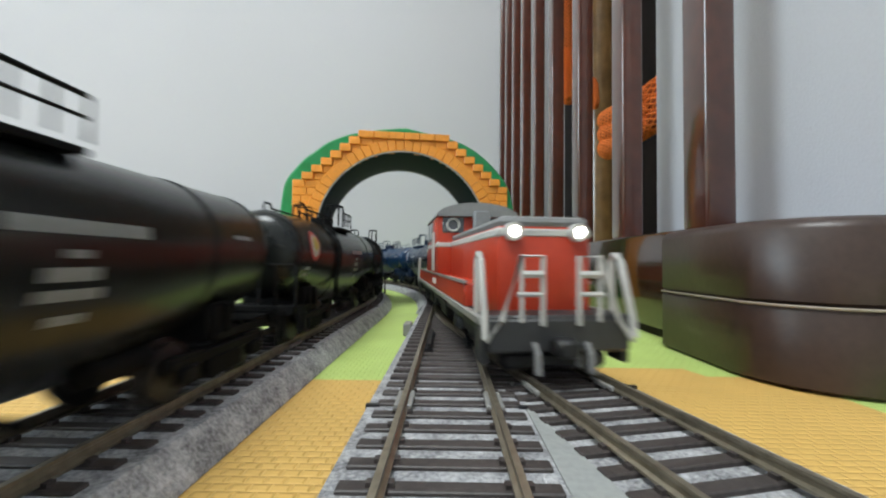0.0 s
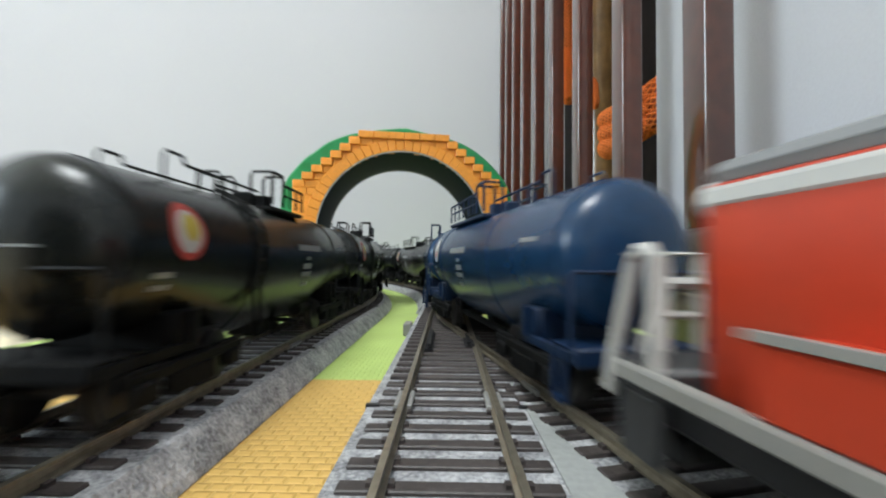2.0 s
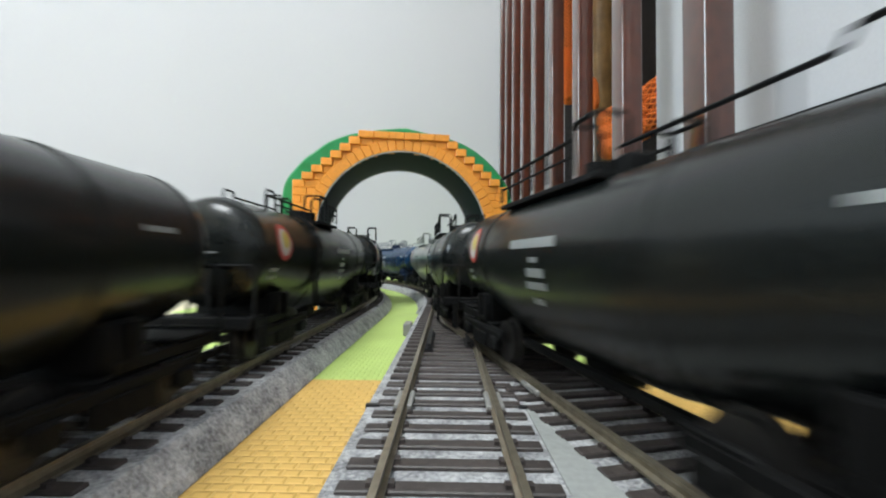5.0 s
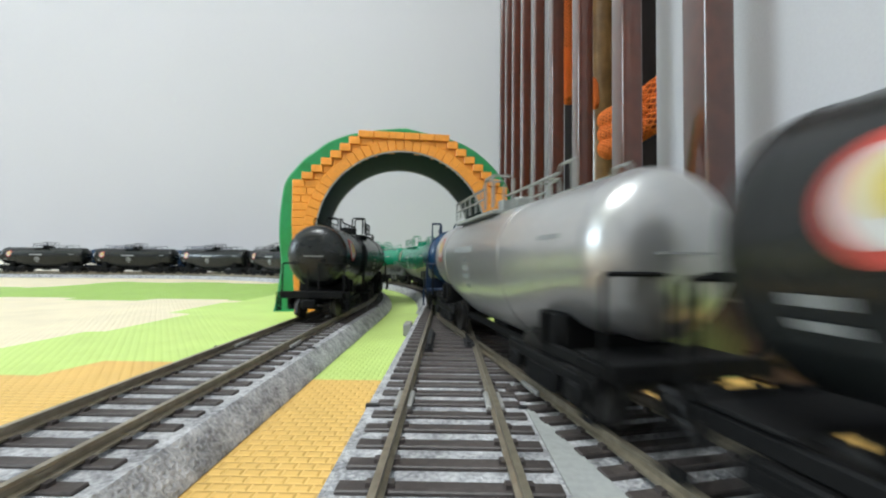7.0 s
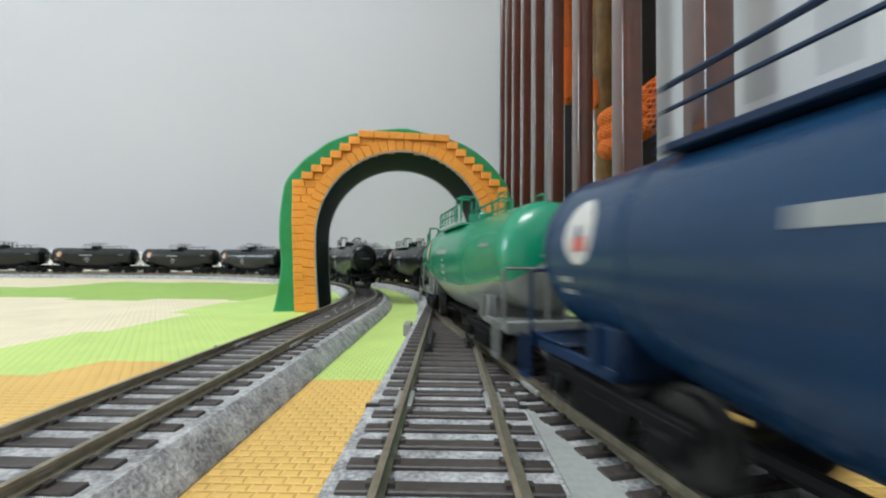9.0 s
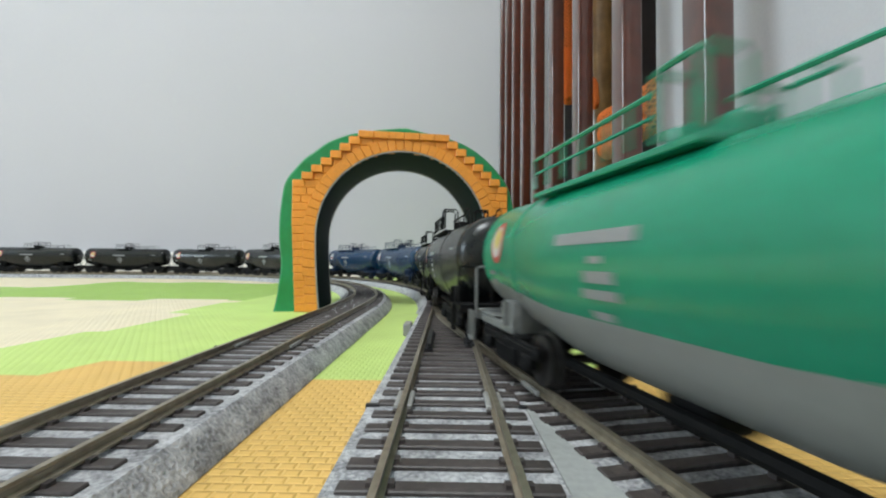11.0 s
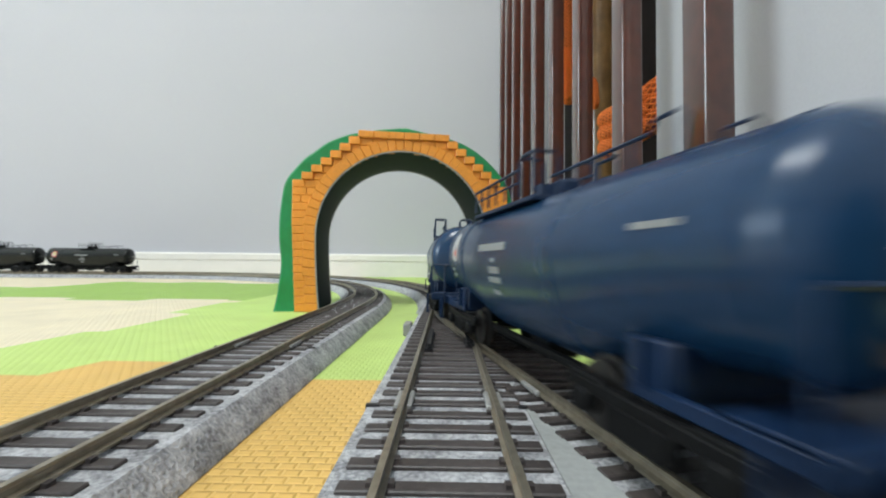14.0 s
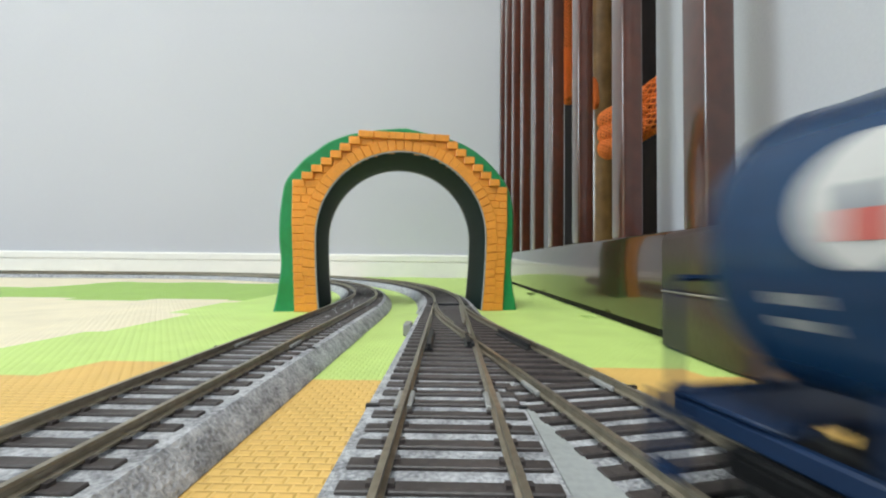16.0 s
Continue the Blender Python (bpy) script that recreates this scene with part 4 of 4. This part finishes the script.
W_BLACK = wagon(M_TBLACK, M_UNDER, M_UNDER, "glossy black model tank wagon with a round red badge")
W_DARK = wagon(M_TBLACK, M_UNDER, M_UNDER, "glossy black model tank wagon with a short roof walkway", walk_end=0.0160)
W_BLUE = wagon(M_TBLUE, M_BFRAME, M_BFRAME, "dark blue model tank wagon with a round white badge", white_badge=True, walk_end=0.0410)
W_SILVER = wagon(M_TSILVER, M_UNDER, M_TGREY, "silver model tank wagon with a round red badge")
W_GREEN = wagon(M_TGREEN, M_GFRAME, M_TGREEN, "green over grey model tank wagon with a round badge", two_tone=M_TGREY)


# ---------------------------------------------------------------- diesel locomotive
def locomotive():
    t = thing("diesel_locomotive", "red centre-cab model diesel locomotive with white stripes and lit headlamps", "locomotive")
    # lower body with walkways
    part("chassis", bx(-0.1030, 0.1030, -0.0150, 0.0150, 0.0072, 0.0112, bevel=0.0006), M_BLACKP, t, "black chassis frame")
    part("side_skirt", bx(-0.0870, 0.0870, -0.0178, 0.0178, 0.0136, 0.0200, bevel=0.0005), M_LRED, t, "red lower body side")
    for s in (-1, 1):
        part("sill_stripe", bx(-0.1060, 0.1060, s * 0.0174 - 0.0009, s * 0.0174 + 0.0009, 0.0118, 0.0138, bevel=0.0003), M_LPALE, t, "pale sill stripe")
        part("edge_stripe", bx(-0.0872, 0.0872, s * 0.0176 - 0.0005, s * 0.0176 + 0.0005, 0.0199, 0.0207), M_LPALE, t, "thin white edge line")
    # hoods: front and rear
    for e, x0, x1 in ((1, 0.0205, 0.0985), (-1, 0.0255, 0.0985)):
        a, b = sorted((e * x0, e * x1))
        bm = bmesh.new()
        box(bm, a, b, -0.0118, 0.0118, 0.0112, 0.0348, bevel=0.0011, seg=2)
        part("hood", bm, M_LRED, t, "red engine hood")
        part("hood_stripe", bx(a - 0.0002, b + 0.0002, -0.0121, 0.0121, 0.0318, 0.0343, bevel=0.0006), M_LWHITE, t, "pale stripe round the hood")
        bm = bmesh.new()
        box(bm, a, b + 0.0, -0.0116, 0.0116, 0.0342, 0.0372, bevel=0.0016, seg=2)
        part("hood_roof", bm, M_LGREY, t, "grey hood roof")
        # end platform, buffer beam, steps
        xs = sorted((e * 0.0980, e * 0.1075))
        part("end_platform", bx(xs[0], xs[1], -0.0172, 0.0172, 0.0104, 0.0142, bevel=0.0005), M_LDARK, t, "grey end platform")
        part("buffer_beam", bx(*sorted((e * 0.1060, e * 0.1080)), -0.0165, 0.0165, 0.0060, 0.0135, bevel=0.0006), M_LDARK, t, "grey buffer beam")
        part("snow_plough", bx(*sorted((e * 0.1010, e * 0.1050)), -0.0125, 0.0125, 0.0014, 0.0058, bevel=0.0012), M_BLACKP, t)
        part("coupler", bx(*sorted((e * 0.1075, e * 0.1130)), -0.0026, 0.0026, 0.0056, 0.0096, bevel=0.0008), M_BLACKP, t, "black knuckle coupler")
        for s in (-1, 1):
            part("step", bx(*sorted((e * 0.0985, e * 0.1060)), s * 0.0165 - 0.0009, s * 0.0165 + 0.0009, 0.0030, 0.0108, bevel=0.0004), M_LDARK, t, "grey corner step")
            # handrails
            bm = bmesh.new()
            xe = e * 0.1082
            tube(bm, [(xe, s * 0.0168, 0.0085), (xe, s * 0.0135, 0.0130), (xe, s * 0.0090, 0.0272), (xe, s * 0.0042, 0.0272), (xe, s * 0.0042, 0.0120)], 0.00060, 7)
            tube(bm, [(xe, s * 0.0090, 0.0270), (xe, s * 0.0090, 0.0128)], 0.00052, 7)
            tube(bm, [(xe, s * 0.0090, 0.0232), (xe, s * 0.0042, 0.0232)], 0.0009, 6)
            tube(bm, [(xe, s * 0.0100, 0.0188), (xe, s * 0.0042, 0.0188)], 0.0006, 6)
            part("handrail", bm, M_LWHITE, t, "white end handrail")
            bm = bmesh.new()
            tube(bm, [(e * 0.1084, s * 0.0172, 0.0092), (e * 0.1076, s * 0.0171, 0.0135), (e * 0.1032, s * 0.0170, 0.0262), (e * 0.1020, s * 0.0170, 0.0276), (e * 0.1000, s * 0.0170, 0.0276), (e * 0.0992, s * 0.0170, 0.0266), (e * 0.0992, s * 0.0170, 0.0128)], 0.0008, 7)
            part("handrail", bm, M_LWHITE, t, "white corner handrail")
            # lamps
            bm = bmesh.new()
            bmesh.ops.create_cone(bm, cap_ends=True, segments=20, radius1=0.0024, radius2=0.0022, depth=0.003, matrix=pose(e * 0.0990, s * 0.0082, 0.0332, 0, 90, 0))
            part("headlamp_housing", bm, M_LWHITE, t, "pale lamp housing")
            bm = bmesh.new()
            bmesh.ops.create_uvsphere(bm, u_segments=16, v_segments=10, radius=0.0015, matrix=pose(e * 0.1002, s * 0.0082, 0.0332) @ Matrix.Diagonal((0.45, 1, 1, 1)))
            part("headlamp", bm, M_LAMP if e > 0 else M_GLASS, t, "round headlamp lens")
        bm = bmesh.new()
        for y, l in ((-0.0060, 0.006), (0.0060, 0.006), (0.0030, 0.0045)):
            tube(bm, [(e * 0.1080, y, 0.0080), (e * 0.1100, y, 0.0060), (e * 0.1105, y, 0.0080 - l)], 0.0008, 6)
        part("brake_hose", bm, M_LGREY, t, "hanging brake hoses")
        # chimney stack beside the cab
        part("exhaust", bx(*sorted((e * 0.0262, e * 0.0312)), -0.0034, 0.0034, 0.0370, 0.0470, bevel=0.0006), M_LGREY, t, "square grey exhaust stack")
    # cab
    bm = bmesh.new()
    box(bm, -0.0250, 0.0200, -0.0176, 0.0176, 0.0195, 0.0460, bevel=0.0010, seg=2)
    cab = part("cab", bm, M_LRED, t, "red driver's cab")
    bm = bmesh.new()
    n = 12
    prof = [(0.0184 * math.cos(math.pi * k / n), 0.0455 + 0.0062 * math.sin(math.pi * k / n)) for k in range(n + 1)]
    A = [bm.verts.new((-0.0268, y, z)) for y, z in prof]
    B = [bm.verts.new((0.0222, y, z)) for y, z in prof]
    for k in range(n):
        bm.faces.new((A[k], A[k + 1], B[k + 1], B[k]))
    bm.faces.new((A[n], A[0], B[0], B[n])), bm.faces.new(A), bm.faces.new(B[::-1])
    part("roof", bm, M_LGREY, cab, "dark grey curved cab roof", smooth=50)
    part("cab_stripe", bx(-0.0252, 0.0202, -0.0179, 0.0179, 0.0318, 0.0343, bevel=0.0005), M_LWHITE, cab, "pale stripe round the cab")
    for s in (-1, 1):
        for x0, x1 in ((-0.0215, -0.0120), (-0.0095, -0.0010)):
            w = part("window", bx(x0 - 0.0008, x1 + 0.0008, s * 0.0177 - 0.0004, s * 0.0177 + 0.0004, 0.0358, 0.0450, bevel=0.0004), M_LGREY, cab, "cab side window")
            part("pane", bx(x0, x1, s * 0.0179 - 0.0004, s * 0.0179 + 0.0004, 0.0366, 0.0442), M_GLASS, w)
        part("door", bx(0.0090, 0.0140, s * 0.0177 - 0.0004, s * 0.0177 + 0.0004, 0.0205, 0.0448, bevel=0.0003), M_LRED, cab, "red cab door")
        bm = bmesh.new()
        for x in (0.0085, 0.0146):
            tube(bm, [(x, s * 0.0186, 0.0215), (x, s * 0.0186, 0.0390)], 0.00045, 6)
        part("grab_rail", bm, M_LWHITE, cab, "white door grab rails")
        for x in (0.0062, 0.0136):
            part("plate", bx(x, x + 0.0030, s * 0.0180 - 0.0003, s * 0.0180 + 0.0003, 0.0158, 0.0182), M_WHITE, cab, "small white plate")
        for e, xf in ((1, 0.0200), (-1, -0.0250)):
            bm = bmesh.new()
            ys = sorted((s * 0.0060, s * 0.0155))
            box(bm, xf - 0.0004, xf + 0.0004, ys[0], ys[1], 0.0384, 0.0452, bevel=0.0003)
            w = part("end_window", bm, M_GLASS, cab, "cab end window")
            bm = bmesh.new()
            tube(bm, [(xf + e * 0.0007, s * 0.0108 + 0.0027 * math.cos(k * math.pi / 8), 0.0418 + 0.0027 * math.sin(k * math.pi / 8)) for k in range(16)], 0.0006, 6, closed=True)
            part("screen_ring", bm, M_LWHITE, w, "round white clear-view ring")
    # running gear
    for x in (-0.070, 0.0, 0.070):
        bm = bmesh.new()
        for s in (-1, 1):
            box(bm, -0.0185, 0.0185, s * 0.0125 - 0.0012, s * 0.0125 + 0.0012, 0.0046, 0.0078, bevel=0.0004)
            for a in (-0.0125, 0.0125):
                box(bm, a - 0.003, a + 0.003, s * 0.0133 - 0.0014, s * 0.0133 + 0.0014, 0.0036, 0.0072, bevel=0.0006)
                tube(bm, [(a + 0.0048, s * 0.0132, 0.0040), (a + 0.0048, s * 0.0132, 0.0076)], 0.0014, 7)
        b = part("bogie", bm, M_BLACKP, t, "black sprung bogie", m=pose(x, 0, 0))
        for a in (-0.0125, 0.0125):
            part("wheelset", axle_mesh(0.0054), M_WHEEL, b, "dark metal wheels on an axle", m=pose(a, 0, 0.0054))
    for s in (-1, 1):
        part("tank_box", bx(-0.0330, -0.0190, s * 0.0135 - 0.0020, s * 0.0135 + 0.0020, 0.0036, 0.0100, bevel=0.0008), M_BLACKP, t, "black underfloor tank")
        part("tank_box", bx(0.0190, 0.0330, s * 0.0135 - 0.0020, s * 0.0135 + 0.0020, 0.0036, 0.0100, bevel=0.0008), M_BLACKP, t, "black underfloor tank")
    return t


LOCO = locomotive()

# ---------------------------------------------------------------- the two trains
PITCH_W, PITCH_L, BASE = 0.144, 0.1855, 0.0440
RIGHT = [LOCO]
used = set()
for base in (W_BLUE, W_BLUE, W_BLACK, W_BLACK, W_SILVER, W_BLUE, W_GREEN, W_GREEN, W_BLACK, W_BLACK, W_BLUE, W_BLUE):
    RIGHT.append(base if base not in used else copy_thing(base, Matrix()))
    used.add(base)
LEFT = [W_DARK] + [copy_thing(W_DARK, Matrix()) for _ in range(13)]

# centre of the locomotive along the right line, and of the last wagon along the left line, by time
RIGHT_KEYS = [(0, 0.0570), (0.5, 0.1113), (1, 0.1790), (2, 0.3075), (4, 0.5390), (6, 0.7697), (8, 1.0170), (10, 1.2685), (12, 1.5197), (14, 1.7823), (15, 1.9100), (16, 2.0425)]
LEFT_KEYS = [(0, -0.537), (0.5, -0.479), (1, -0.431), (2, -0.315), (3, -0.199), (4, -0.101), (6, 0.130), (7, 0.236), (8, 0.332), (9, 0.447), (10, 0.566), (12, 0.798), (14, 1.030), (16, 1.270)]


def glide(keys, t):
    """Smooth value between keys."""
    n = len(keys)
    for i in range(n - 1):
        if t <= keys[i + 1][0] or i == n - 2:
            (t0, a), (t1, b) = keys[i], keys[i + 1]
            s0 = (keys[i + 1][1] - keys[i - 1][1]) / (keys[i + 1][0] - keys[i - 1][0]) if i else (b - a) / (t1 - t0)
            s1 = (keys[i + 2][1] - a) / (keys[i + 2][0] - t0) if i < n - 2 else (b - a) / (t1 - t0)
            h = t1 - t0
            u = (t - t0) / h
            return (2 * u ** 3 - 3 * u * u + 1) * a + (u ** 3 - 2 * u * u + u) * h * s0 + (3 * u * u - 2 * u ** 3) * b + (u ** 3 - u * u) * h * s1


def on_line(line, s, half, turned=False):
    """Pose of a vehicle whose bogies ride the line at s - half and s + half; turned: it runs back to front."""
    a, b = line(s + half), line(s - half)
    d = Vector((a[0] - b[0], a[1] - b[1], 0))
    c = Vector(((a[0] + b[0]) / 2, (a[1] + b[1]) / 2, RT))
    return Matrix.Translation(c) @ Matrix.Rotation(math.atan2(d.y, d.x) + (math.pi if turned else 0), 4, "Z")


def heading(line, s):
    x, y, tx, ty = line(s)
    return math.atan2(ty, tx)


def ride(vehicle, line, centre, half, times, turned=False):
    """Keys a vehicle along its line, and its bogies, which swing to follow the rails."""
    walk(vehicle, [(t, on_line(line, centre(t), half, turned)) for t in times])
    for b in [c for c in vehicle.children if c.name.startswith("bogie")]:
        x = b.location.x
        rows = []
        for t in times:
            m = on_line(line, centre(t), half)
            d = heading(line, centre(t) + (-x if turned else x)) - math.atan2(m[1][0], m[0][0])
            d = (d + math.pi) % (2 * math.pi) - math.pi
            rows.append((t, Matrix.Translation((x, 0, 0)) @ Matrix.Rotation(d, 4, "Z")))
        walk(b, rows)


def motions():
    times = [0.25 * k for k in range(65)]
    for i, v in enumerate(RIGHT):
        back = 0.0 if i == 0 else PITCH_L + PITCH_W * (i - 1)
        ride(v, right_line, lambda t: glide(RIGHT_KEYS, t) - back, 0.070 if i == 0 else BASE, times, i > 0)
    for i, v in enumerate(LEFT):
        ride(v, left_line, lambda t: glide(LEFT_KEYS, t) + PITCH_W * i, BASE, times)


motions()
